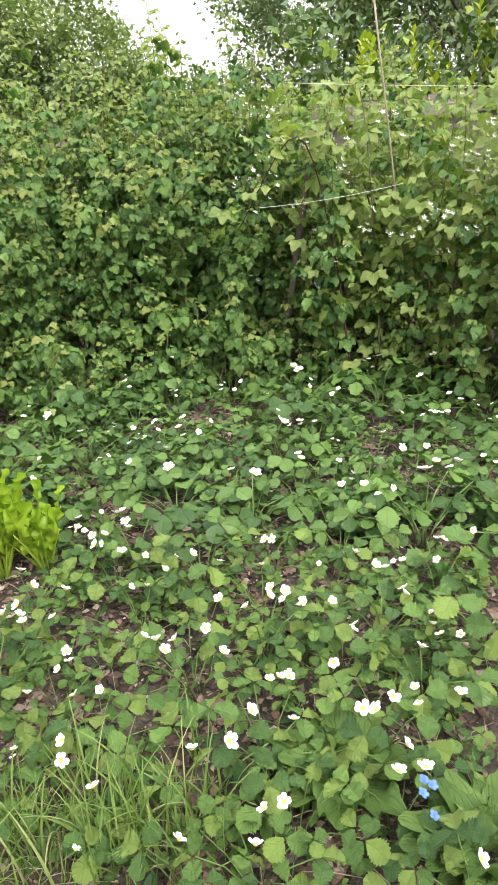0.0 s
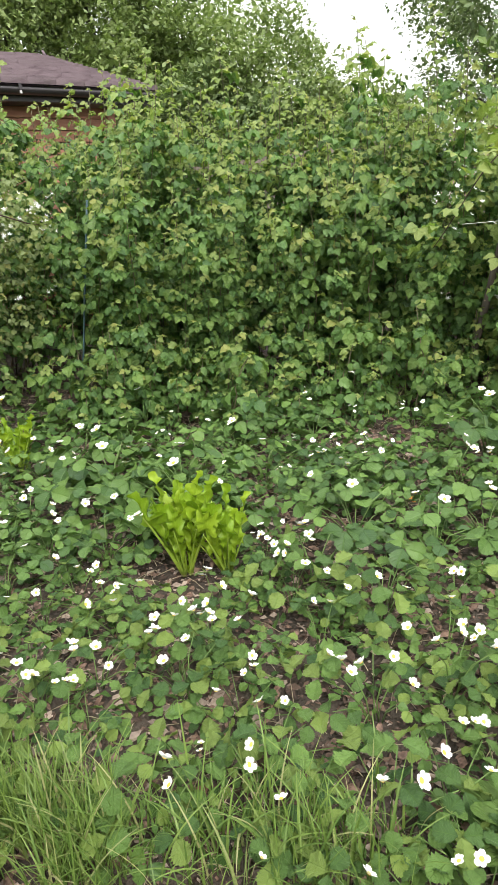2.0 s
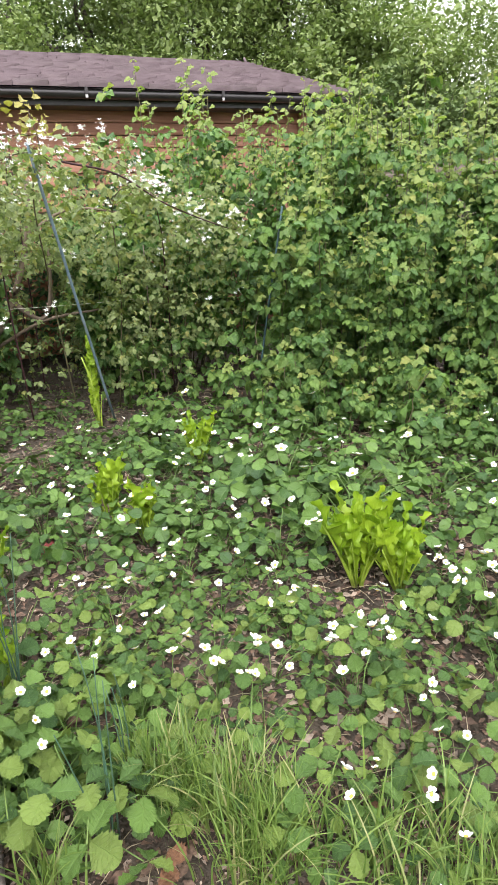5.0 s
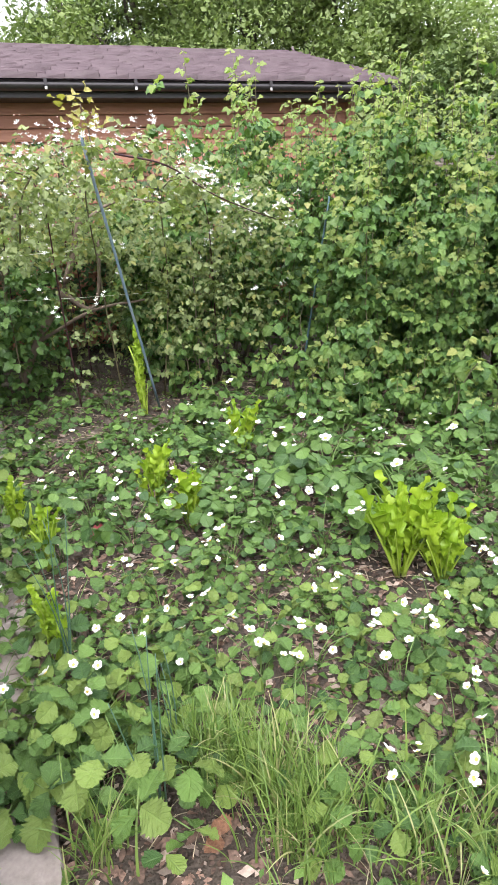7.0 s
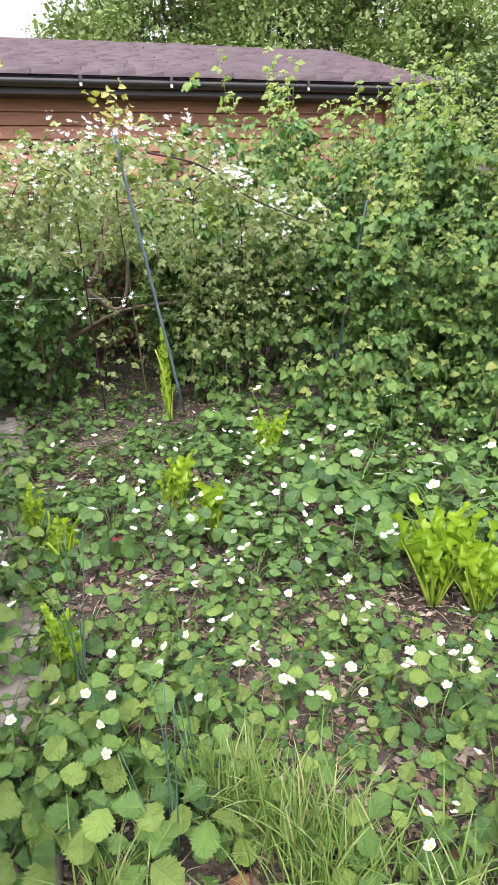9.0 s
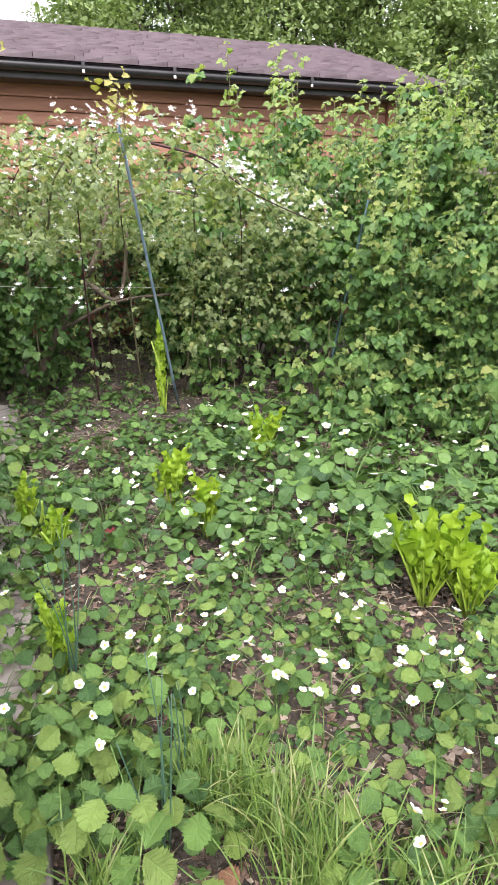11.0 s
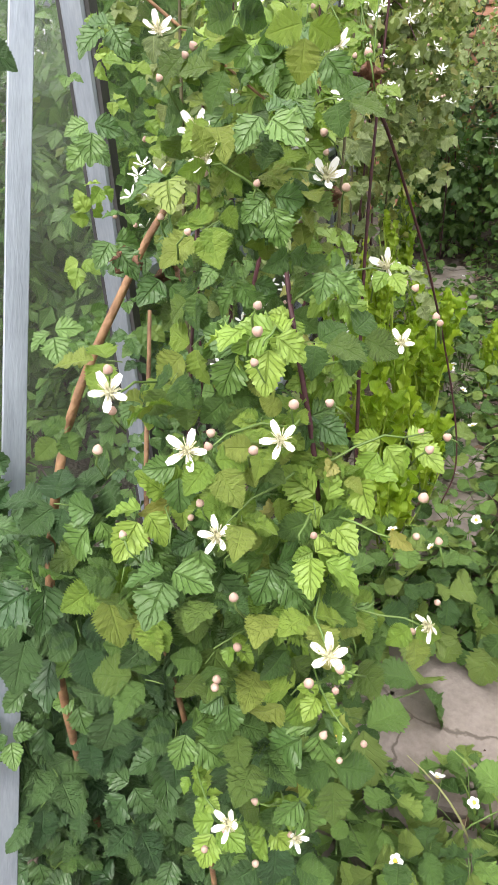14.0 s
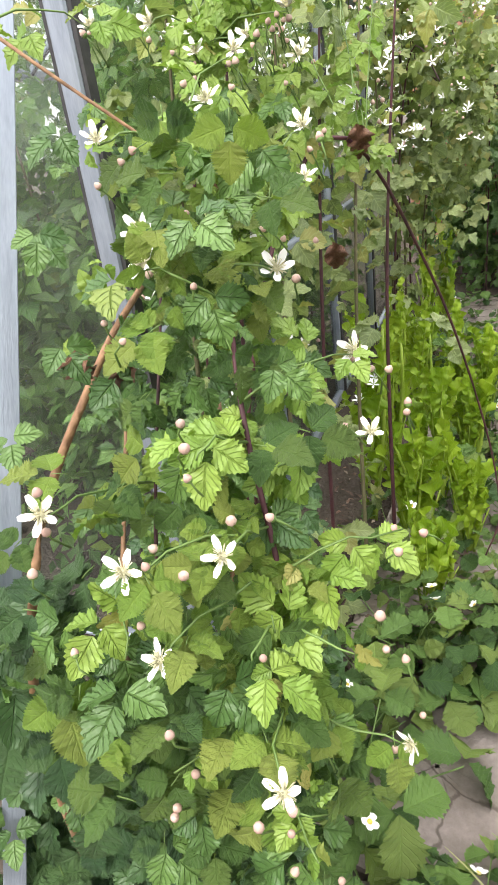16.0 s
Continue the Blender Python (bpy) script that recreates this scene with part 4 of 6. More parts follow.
BLOOM_ONE, BLOOM_TWO, BLOOM_MANY = lowered(BLOOM_ONE), lowered(BLOOM_TWO), lowered(BLOOM_MANY)
bloom = BLOOM_ONE + BLOOM_TWO + BLOOM_MANY
spots = [p for p in spread_points(r_bed, BED, 0.2, 6000) if (not inside(p[0], p[1], BARE) or r_bed.random() < 0.25) and min(math.hypot(p[0] - q[0], p[1] - q[1]) for q in bloom) > 0.12 and min(math.hypot(p[0] - x, p[1] - y) for x, y in HERBS) > 0.13]
near_spots = [p for p in spots if p[1] < 1.35 and p[0] < 0.3]
plain_spots = [p for p in spots if not (p[1] < 1.35 and p[0] < 0.3) and (off_line(p, HEDGE_LINE[:5]) > 0.35 or r_bed.random() < 0.4)]


def close(points):
    return [p for p in points if math.hypot(p[0], p[1]) < 1.9]


def distant(points):
    return [p for p in points if math.hypot(p[0], p[1]) >= 1.9]


for k, (group_spots, n) in enumerate(((BLOOM_ONE, 1), (BLOOM_TWO, 2), (BLOOM_MANY, 4))):
    plant_out([strawberry_plant(100 + 10 * k + j, 10, n + (j % 2) + (n > 1), 0.045, 0.16) for j in range(4)], close(group_spots), r_bed)
    plant_out([strawberry_plant(200 + 10 * k + j, 13, n + (j % 2) + (n > 1), 0.048, 0.165, False) for j in range(4)], distant(group_spots), r_bed)
plant_out([strawberry_plant(130 + k, 9, (2, 0, 1, 3, 0)[k], 0.045, 0.15) for k in range(5)], close(plain_spots), r_bed, 0.65, 1.35)
plant_out([strawberry_plant(150 + k, 13, (3, 1, 0, 4, 2)[k], 0.048, 0.15, False) for k in range(5)], distant(plain_spots), r_bed, 0.65, 1.35)
lush = [(-0.28, 1.18), (-0.46, 1.16), (-0.2, 1.2), (-0.58, 0.9), (-0.55, 0.8), (-0.35, 0.6), (-0.28, 0.66), (-0.3, 0.5), (-0.6, 1.08), (-0.52, 1.12), (-0.36, 1.2), (-0.12, 1.12), (-0.02, 1.3), (-0.08, 1.5), (0.1, 1.05), (-0.1, 1.75), (-0.5, 0.62), (-0.42, 0.5), (-0.3, 0.42), (-0.3, 1.3), (-0.45, 1.25), (-0.33, 1.55), (-0.3, 1.85), (-0.45, 1.75), (-0.32, 2.05), (-0.45, 2.2), (-0.28, 2.2), (-0.36, 2.35), (-0.55, 2.0), (-0.3, 2.6), (-0.5, 2.85), (-0.33, 3.2), (-0.55, 3.3), (-0.4, 3.5), (-0.6, 1.5)]
plant_out([strawberry_plant(140 + k, 9, k % 3 == 0, 0.062, 0.19) for k in range(4)], near_spots + lush, r_bed)
plant_out([strawberry_plant(160 + k, 8, 2 * (k % 2), 0.055, 0.12, False) for k in range(3)], [(-0.35, 2.45), (-0.5, 2.6), (-0.3, 2.8), (-0.4, 3.0), (-0.2, 3.1), (-0.12, 2.7), (-0.05, 3.4), (-0.1, 3.8), (0.2, 4.0), (0.05, 4.2), (0.45, 4.15), (-0.15, 4.3), (0.3, 4.4), (-0.2, 3.5), (-0.6, 3.95), (-0.58, 4.2), (-0.3, 3.85), (-0.62, 3.7)], r_bed)


# ---- raspberry hedge ----
def rasp_leaf_mesh(seed, n, mat):
    r = rng_of(seed)
    mats4 = compound(S_RASP[0], n, 1.0, 68, r, 0.45, 0.35, 0.15)
    pieces = [scatter(S_RASP[seed % 3], mats4), tube_piece([(0, 0, 0), (0, 0.25, 0.02), (0, 0.5, 0)], 0.014, 3, 1)]
    return mesh_of("raspberry_leaf", pieces, [mat, M_STALK])


ME_RASPLEAF, ME_RASPTIP = ([rasp_leaf_mesh(k, 3 if k % 2 else 5, mat) for k in range(6)] for mat in (M_RASP, M_RASP_TIP))


def cane_leaves(rng, pts, n, size, low=0.12):
    """Where leaves stand along a cane: matrices."""
    out = []
    for k in range(n):
        s = low + (1 - low) * (max(0.0, k + rng.uniform(-0.3, 0.3)) / max(1, n - 1)) ** 0.82
        s = min(max(s, low), 1.0)
        f = s * (len(pts) - 1)
        i = min(int(f), len(pts) - 2)
        p = pts[i] * (1 - f + i) + pts[i + 1] * (f - i)
        az = k * 2.4 + rng.uniform(-0.5, 0.5)
        lift = -0.3 + 0.9 * s**8
        d = np.array([0.85 * math.cos(az), 0.85 * math.sin(az) - 0.4, lift + rng.normal(0, 0.18)])
        out.append(place4(p, d, (0.25 * rng.normal() + 0.3 * d[0], 0.25 * rng.normal() + 0.3 * d[1] - 0.45, 1.0), size * rng.uniform(0.65, 1.15) * (1.0 - 0.45 * s**4))[0])
    return out


def raspberry_cane(seed, height, n, size, single, near=False):
    r = rng_of(seed)
    ob = thing("raspberry_cane", "upright raspberry cane in full green leaf", "raspberry plant", pose(0, 0, 0), group="raspberry hedge")
    lean = r.normal(0, 0.07, 2) * height
    pts = curve_points((0, 0, -0.02), (lean[0], lean[1], height), (0.04 * r.normal(), 0.04 * r.normal(), 0), 10, 0.008, seed)
    part("cane", mesh_of("cane", [tube_piece(pts, np.linspace(0.0048, 0.002, 10), 5)], [M_CANE]), ob)
    mats4 = cane_leaves(r, pts, n, size)
    tips = mats4[int(0.78 * n) :] if height > 0.5 else mats4[int(0.86 * n) :]
    mats4 = mats4[: n - len(tips)]
    # short side shoots carry more leaves and end in pale young ones
    young = []
    for k in range(int(n * (0.45 if near or single else 0.3))):
        s = r.uniform(0.25, 0.95)
        p = pts[int(s * 9)]
        az = r.uniform(0, TAU)
        q = p + np.array([math.cos(az), math.sin(az) - 0.5, 0.5]) * r.uniform(0.06, 0.17)
        for _ in range(2):
            d = np.array([math.cos(az + r.normal(0, 0.9)), math.sin(az + r.normal(0, 0.9)) - 0.4, r.normal(-0.25, 0.2)])
            mats4.append(place4(q, d, (0.25 * r.normal(), 0.25 * r.normal() - 0.5, 1.0), size * r.uniform(0.65, 1.05))[0])
        d = np.array([r.normal(0, 0.7), r.normal(-0.5, 0.5), r.normal(0.25, 0.3)])
        young.append(place4(q + (0, -0.01, 0.03), d, (0.25 * r.normal(), 0.25 * r.normal() - 0.5, 1.0), size * r.uniform(0.4, 0.65))[0])
    if single:
        for m4 in mats4:
            part("leaf", ME_RASPLEAF[int(r.integers(6))], ob, m=mm(m4))
        for m4 in tips:
            part("leaf", ME_RASPTIP[int(r.integers(6))], ob, m=mm(m4))
        if young:
            leaf = compound(S_RASP[0], 3, 1.0, 62, r, 0.3, 0.25, 0.12)
            tagged(part("young_leaves", mesh_of("young_leaves", [scatter(S_HEDGE[1], np.concatenate([m4 @ leaf for m4 in young]))], [M_RASP_TIP]), ob), kind="stuff")
    else:
        tips += young
        pieces = []
        for j in range(3):
            leaf = compound(S_RASP[0], 3 + 2 * (j == 0), 1.0, 68, r, 0.45, 0.35, 0.15)
            pieces.append(scatter(S_HEDGE[j] if near else S_LOW[j], np.concatenate([m4 @ leaf for m4 in mats4[j::3]])))
            if len(tips[j::3]):
                pieces.append(scatter(S_HEDGE[j] if near else S_LOW[j], np.concatenate([m4 @ leaf for m4 in tips[j::3]]), 1))
        tagged(part("foliage", mesh_of("foliage", pieces, [M_RASP, M_RASP_TIP]), ob), kind="stuff")
    return ob


def along_line(line, n, rng, back0, back1, a=0.0, b=1.0):
    """Points along a plan line, set back from it."""
    p = np.array(line, float)
    seg = np.linalg.norm(np.diff(p, axis=0), axis=1)
    cum = np.concatenate([[0], np.cumsum(seg)])
    out = []
    for k in range(n):
        s = (a + (b - a) * (k + rng.uniform(0, 1)) / n) * cum[-1]
        i = min(int(np.searchsorted(cum, s, "right")) - 1, len(seg) - 1)
        d = (p[i + 1] - p[i]) / seg[i]
        nrm = np.array([-d[1], d[0]])
        out.append(p[i] + d * (s - cum[i]) + nrm * rng.uniform(back0, back1))
    return out


RASP_LINE = [(1.72, 3.72), (2.35, 3.0), (3.0, 2.4), (3.7, 1.85)]
FRONT = -43
r_h = rng_of(31)
# leafy columns in front, with darker gaps between them, then the dense body behind
columns = [c + r_h.normal(0, 0.06, 2) for c in along_line(RASP_LINE, 9, r_h, -0.02, 0.25) for _ in range(4)]
plant_out([raspberry_cane(200 + k, 1.1 + 0.12 * k, 21, 0.078, True) for k in range(5)], columns, r_h, 0.75, 1.08, FRONT)
plant_out([raspberry_cane(270 + k, 1.66 + 0.07 * k, 34, 0.07, False, True) for k in range(5)], [c + r_h.normal(0, 0.06, 2) for c in columns[::2]] + along_line(RASP_LINE, 40, r_h, 0.55, 1.0), r_h, 0.8, 1.08, FRONT)
plant_out([raspberry_cane(210 + k, 1.85 + 0.05 * k, 36, 0.074, False) for k in range(7)], along_line(RASP_LINE, 96, r_h, 0.6, 1.5), r_h, 0.85, 1.05, FRONT)
plant_out([raspberry_cane(220 + k, 0.35 + 0.13 * k, 9, 0.072, True) for k in range(4)], along_line(RASP_LINE, 18, r_h, -0.35, 0.0), r_h, 0.7, 1.15, FRONT)
plant_out([raspberry_cane(224 + k, 0.22 + 0.08 * k, 8, 0.066, False) for k in range(4)], along_line(RASP_LINE, 40, r_h, -0.6, -0.1), r_h, 0.7, 1.15, FRONT)
plant_out([raspberry_cane(230 + k, 1.4 + 0.08 * k, 26, 0.085, False) for k in range(3)], [(x, y) for x, y in zip(r_h.uniform(0.8, 1.3, 14), r_h.uniform(4.4, 5.4, 14))], r_h, 0.9, 1.1, FRONT)
plant_out([raspberry_cane(233 + k, 1.94 + 0.08 * k, 36, 0.075, False) for k in range(3)], [(x, y) for x, y in zip(r_h.uniform(1.25, 2.7, 38), r_h.uniform(4.1, 5.3, 38))], r_h, 0.9, 1.08, FRONT)
plant_out([raspberry_cane(236, 2.25, 26, 0.085, False)], [(1.75, 4.9)], r_h, 0.98, 1.02, FRONT)
plant_out([raspberry_cane(250 + k, 1.8 + 0.08 * k, 36, 0.074, False) for k in range(3)], [(x, y) for x, y in zip(r_h.uniform(3.9, 4.9, 34), r_h.uniform(1.5, 3.7, 34))], r_h, 0.85, 1.05, FRONT)
plant_out([raspberry_cane(240 + k, 0.3 + 0.1 * k, 7, 0.06, True) for k in range(3)], [(1.05, 4.15), (1.2, 4.25), (1.35, 4.1), (1.5, 4.0), (0.95, 4.3), (1.0, 3.75), (1.1, 3.9)], r_h, 0.8, 1.2, FRONT)

plant_out([raspberry_cane(280 + k, 1.3 + 0.1 * k, 24, 0.07, False, True) for k in range(4)], along_line([(3.3, 1.95), (3.4, 1.1), (3.35, -0.3)], 22, r_h, 0.0, 0.3), r_h, 0.75, 1.1, -75)


# ---- brambles with white blossom ----
def bramble(name, label, seed, arcs, leaves, blossoms, size=0.075, fill=None, nfill=0, mat=None, small=1.0, face="", nface=0, shapes=None, hollow=None):
    """A bramble of given cane arcs (control points), leafy side shoots, blossom near the cane tops, and a leafy body in box fill."""
    r = rng_of(seed)
    ob = thing(name, label, "bramble", pose(0, 0, 0))
    pos, al, up, sz = [], [], [], []
    blooms = []
    for k, ctrl in enumerate(arcs):
        pts = through_points(ctrl, 6)
        part("cane", mesh_of("cane", [tube_piece(pts, np.linspace(0.006, 0.002, len(pts)), 5)], [M_PURPLE if k % 2 else M_CANE]), ob)
        for _ in range(leaves):
            i = int(r.integers(1, len(pts)))
            p = pts[i] + r.normal(0, 0.075, 3)
            pos.append(p), al.append((r.normal(), r.normal(), r.normal(-0.1, 0.4))), up.append((r.normal(0, 0.4), r.normal(-0.3, 0.4), 1)), sz.append(size * r.uniform(0.6, 1.15))
        for _ in range(blossoms):
            i = int(r.integers(len(pts) // 3, len(pts)))
            blooms.append(pts[i] + r.normal(0, 0.05, 3) + (0, 0, 0.05))
    if fill is not None:
        (x0, x1), (y0, y1), (z0, z1) = fill
        for _ in range(nfill):
            u = r.uniform(0, 1, 3)
            c = np.array([x0 + (x1 - x0) * u[0], y0 + (y1 - y0) * u[1], z0])
            c[2] += (z1 - z0) * u[2] ** 0.65 * (0.8 + 0.2 * math.sin(5.3 * c[0] + 1.7 * math.sin(4.1 * c[1])))
            if hollow and c[0] < hollow[0] and c[1] < hollow[1] and c[2] < hollow[2]:
                continue
            pos.append(c), al.append((r.normal(), r.normal(), r.normal(-0.3, 0.4))), up.append((r.normal(-0.2, 0.4), r.normal(-0.4, 0.4), 1)), sz.append(size * r.uniform(0.45, 1.05))
    for _ in range(nface):
        u = r.uniform(0, 1, 3)
        f = abs(r.normal(0, 0.07)) - 0.06
        x, y = (x0 + f, y0 + (y1 - y0) * u[1]) if face == "x" else (x0 + (x1 - x0) * u[0], y0 + f)
        blooms.append(np.array([x, y, z0 + (z1 - z0) * (0.35 + 0.62 * u[2])]))
    m4 = place4(np.array(pos), np.array(al), np.array(up), np.array(sz))
    pieces = []
    for j in range(3):
        leaf = compound(S_RASP[0], 3, 1.0, 62, r, 0.35, 0.25)
        pieces.append(scatter((shapes or S_LOW)[j], (m4[j::3, None] @ leaf[None]).reshape(-1, 4, 4)))
    tagged(part("foliage", mesh_of("foliage", pieces, [mat or M_BRAMBLE]), ob), kind="stuff")
    for c in blooms:
        cl = []
        for _ in range(int(r.integers(2, 5))):
            f = flower_pieces(S_BIT, 5, 0.02 * small, r.uniform(0.1, 0.6), r)
            tilt = place4(c + r.normal(0, 0.022, 3), (1, r.normal(0, 0.3), r.normal(0, 0.4)), (r.normal(0, 0.5), r.normal(-0.5, 0.4), 1), 1.0)[0]
            cl.append((f[0] @ tilt[:3, :3].T + tilt[:3, 3], f[1], f[2], 0))
        for _ in range(2):
            cl.append(bud_piece(c + r.normal(0, 0.03, 3), (0, 0, 1), 0.006 * small, 1))
        part("blossom", mesh_of("blossom", cl, [M_PETAL, M_PINK]), ob, "cluster of white blossom")
    return ob


r_b = rng_of(51)


def arc(x, y, h, dx, dy, drop=0.4, rng=r_b):
    """A cane that rises and arches over."""
    return [(x, y, -0.02), (x + 0.15 * dx, y + 0.15 * dy, 0.55 * h), (x + 0.45 * dx, y + 0.45 * dy, h), (x + dx, y + dy, h - drop * h * rng.uniform(0.4, 1.0))]


# bramble over the leaning pole and the arch
bramble("bramble", "bramble trained over a leaning pole, full of white blossom", 61,
        [[(0.05, 3.75, 1.15), (0.1, 3.6, 1.4), (0.25, 3.45, 1.56), (0.42, 3.38, 1.6), (0.55, 3.4, 1.52)],
         [(0.55, 3.4, 1.56), (0.85, 3.5, 1.5), (1.15, 3.6, 1.34), (1.5, 3.62, 1.2), (1.62, 3.6, 1.18)],
         [(0.6, 4.3, 0.0), (0.5, 4.0, 0.9), (0.45, 3.7, 1.5), (0.7, 3.6, 1.62), (1.05, 3.7, 1.5)],
         [(0.3, 4.3, 0.0), (0.25, 4.1, 0.8), (0.2, 3.8, 1.4), (0.0, 3.7, 1.5), (-0.15, 3.8, 1.3)],
         [(0.9, 4.3, 0.0), (0.95, 4.1, 0.8), (0.9, 3.8, 1.4), (1.2, 3.7, 1.35), (1.5, 3.75, 1.0)],
         [(1.35, 4.4, 0.0), (1.3, 4.2, 0.9), (1.2, 4.0, 1.35), (1.0, 3.9, 1.4)]],
        90, 25, 0.043, ((-0.15, 1.7), (3.75, 4.7), (0.3, 1.6)), 2100, None, 0.72, "y", 10, hollow=(0.8, 4.75, 1.0))
bramble("bramble", "tangled bramble with small leaves and white blossom before the shed", 62,
        [arc(r_b.uniform(-0.7, 0.5), r_b.uniform(4.9, 5.5), r_b.uniform(1.4, 1.75), r_b.uniform(-0.5, 0.5), r_b.uniform(-0.5, 0.0)) for _ in range(9)],
        60, 6, 0.055, ((-0.85, 1.0), (4.7, 5.8), (0.0, 1.8)), 5200, None, 0.58, "y", 34, [S_SMALL] * 3, (0.75, 5.7, 0.95))
# old-leaf colour darkens this backing, standing in for the dark of the hollow
bramble("bramble", "dense dark bramble filling the strip along the shed wall", 64,
        [arc(r_b.uniform(-0.8, 3.4), r_b.uniform(5.9, 6.2), r_b.uniform(1.3, 1.7), r_b.uniform(-0.4, 0.4), r_b.uniform(-0.2, 0.0)) for _ in range(8)],
        30, 0, 0.075, ((-1.0, 3.7), (5.75, 6.3), (0.0, 1.9)), 4600, M_OLD, 0.7, shapes=[S_SMALL] * 3)
bramble("bramble", "bramble in white blossom beside the raspberry hedge", 63,
        [arc(r_b.uniform(3.3, 4.2), r_b.uniform(-0.9, 1.7), r_b.uniform(1.1, 1.7), r_b.uniform(-0.6, 0.3), r_b.uniform(-0.6, 0.6)) for _ in range(22)],
        62, 9, 0.075, ((3.35, 4.6), (-1.1, 2.1), (0.0, 1.7)), 4600, M_RASP_TIP, 0.75, "x", 110, [S_LOW[0], S_LOW[1], S_SMALL])


# ---- fruit tree branches within the brambles ----
def bare_tree():
    ob = thing("fruit_tree", "gnarled bare branches of an old fruit tree within the brambles", "fruit tree", pose(0, 0, 0))
    for ctrl, r0, r1 in (([(-0.1, 4.85, 0.0), (0.1, 4.8, 0.4), (0.33, 4.75, 0.75), (0.5, 4.7, 1.2), (0.55, 4.7, 1.55)], 0.035, 0.015),
                         ([(0.33, 4.75, 0.75), (0.5, 4.7, 0.62), (0.58, 4.68, 0.75), (0.62, 4.66, 1.1)], 0.02, 0.012),
                         ([(0.1, 4.8, 0.4), (0.5, 4.6, 0.62), (0.9, 4.6, 0.66)], 0.014, 0.008),
                         ([(0.5, 4.7, 1.2), (0.8, 4.65, 1.35), (1.2, 4.6, 1.3)], 0.014, 0.006),
                         ([(-0.1, 4.85, 0.3), (-0.05, 4.8, 0.8), (0.1, 4.75, 1.3)], 0.02, 0.01)):
        pts = through_points(ctrl, 5)
        part("branch", mesh_of("branch", [tube_piece(pts, np.linspace(r0, r1, len(pts)), 7)], [M_BRANCH]), ob)


bare_tree()


# ---- poles, posts, canes and strings ----
def stick(name, label, category, a, b, r0, r1, mat, sides=8, extra=()):
    a, b = np.array(a, float), np.array(b, float)
    me = mesh_of(name, [tube_piece(curve_points(a, b, n=7, wob=0.0015, seed=4), np.linspace(r0, r1, 7), sides), *extra], [mat])
    return thing(name, label, category, me=me)


stick("metal_pole", "leaning blue-grey metal pole carrying a bramble", "pole", (0.80, 4.03, -0.05), (0.392, 3.35, 1.64), 0.0085, 0.008, M_POLE)
stick("metal_pole", "dark teal metal pole leaning into the raspberry hedge", "pole", (1.62, 3.6, -0.05), (1.89, 3.6, 1.3), 0.0065, 0.0065, M_POLE_DARK)
stick("wooden_post", "weathered dark wooden post leaning in the hedge", "post", (3.44, 2.0, -0.05), (3.44, 1.668, 1.53), 0.024, 0.019, M_POST)
stick("bamboo_cane", "tall grey bamboo cane with a pale tip", "garden cane", (3.72, 1.17, 0.0), (3.51, 1.39, 2.02), 0.0065, 0.005, M_BAMBOO)
stick("garden_cane", "thin garden stick standing in the bed", "garden cane", (1.18, 4.3, 0.0), (1.16, 4.2, 1.1), 0.005, 0.004, M_BAMBOO)
for a, b in (((3.14, 1.66, 1.62), (5.1, 0.4, 1.58)), ((2.9, 1.7, 1.06), (3.32, 1.12, 1.13)), ((-0.3, 4.7, 1.03), (1.6, 4.4, 1.1)), ((-0.3, 4.7, 0.75), (1.2, 4.5, 0.72))):
    thing("string", "pale garden string stretched between supports", "string", me=mesh_of("string", [tube_piece(curve_points(a, b, (0, 0, -0.015), 9), 0.0013, 4)], [M_STRING]))


# ---- chard ----
def chard_plant(seed, n, length, bolt, label="bright yellow-green chard plant with crinkled upright leaves"):
    r = rng_of(seed)
    ob = thing("chard_plant", label, "chard", pose(0, 0, 0), group="chard plants")
    if bolt:
        pts = curve_points((0, 0, 0), (r.normal(0, 0.04), r.normal(0, 0.04), bolt), (0.02, 0, 0), 7)
        part("stem", mesh_of("stem", [tube_piece(pts, np.linspace(0.011, 0.004, 7), 6)], [M_CHARD_STALK]), ob)
    for k in range(n):
        az = k * 2.4 + r.uniform(-0.3, 0.3)
        out = np.array([math.cos(az), math.sin(az), 0])
        s = k / n
        base = out * 0.015 + (0, 0, bolt * s * 0.97 if bolt else 0.0)
        ln = length * r.uniform(0.5, 1.15) * ((1 - 0.55 * s) if bolt else 1.0)
        d = out * (r.uniform(0.02, 0.24) if bolt else r.uniform(0.06, 0.42)) + (r.normal(0, 0.07), r.normal(0, 0.08), 1.0)
        m4 = place4(base, d, -out + (0, 0, 0.4), ln, r.uniform(0.55, 0.85) if bolt else r.uniform(0.45, 0.68))[0]
        stem = tube_piece(curve_points((0, -0.02, -0.004), (0, 0.75, -0.07), (0, 0, 0.012), 6), np.linspace(0.02, 0.006, 6), 5, 1)
        v, q, u = S_CHARD[int(r.integers(4))]
        me = mesh_of("leaf", [(v, q, u, 0), stem], [M_CHARD, M_CHARD_STALK])
        part("leaf", me, ob, m=mm(m4))
    return ob


def set_chard(ob, x, y, s=1.0, a=0.0):
    ob.matrix_basis = pose(x, y, 0, 0, 0, a) @ Matrix.Scale(s, 4)


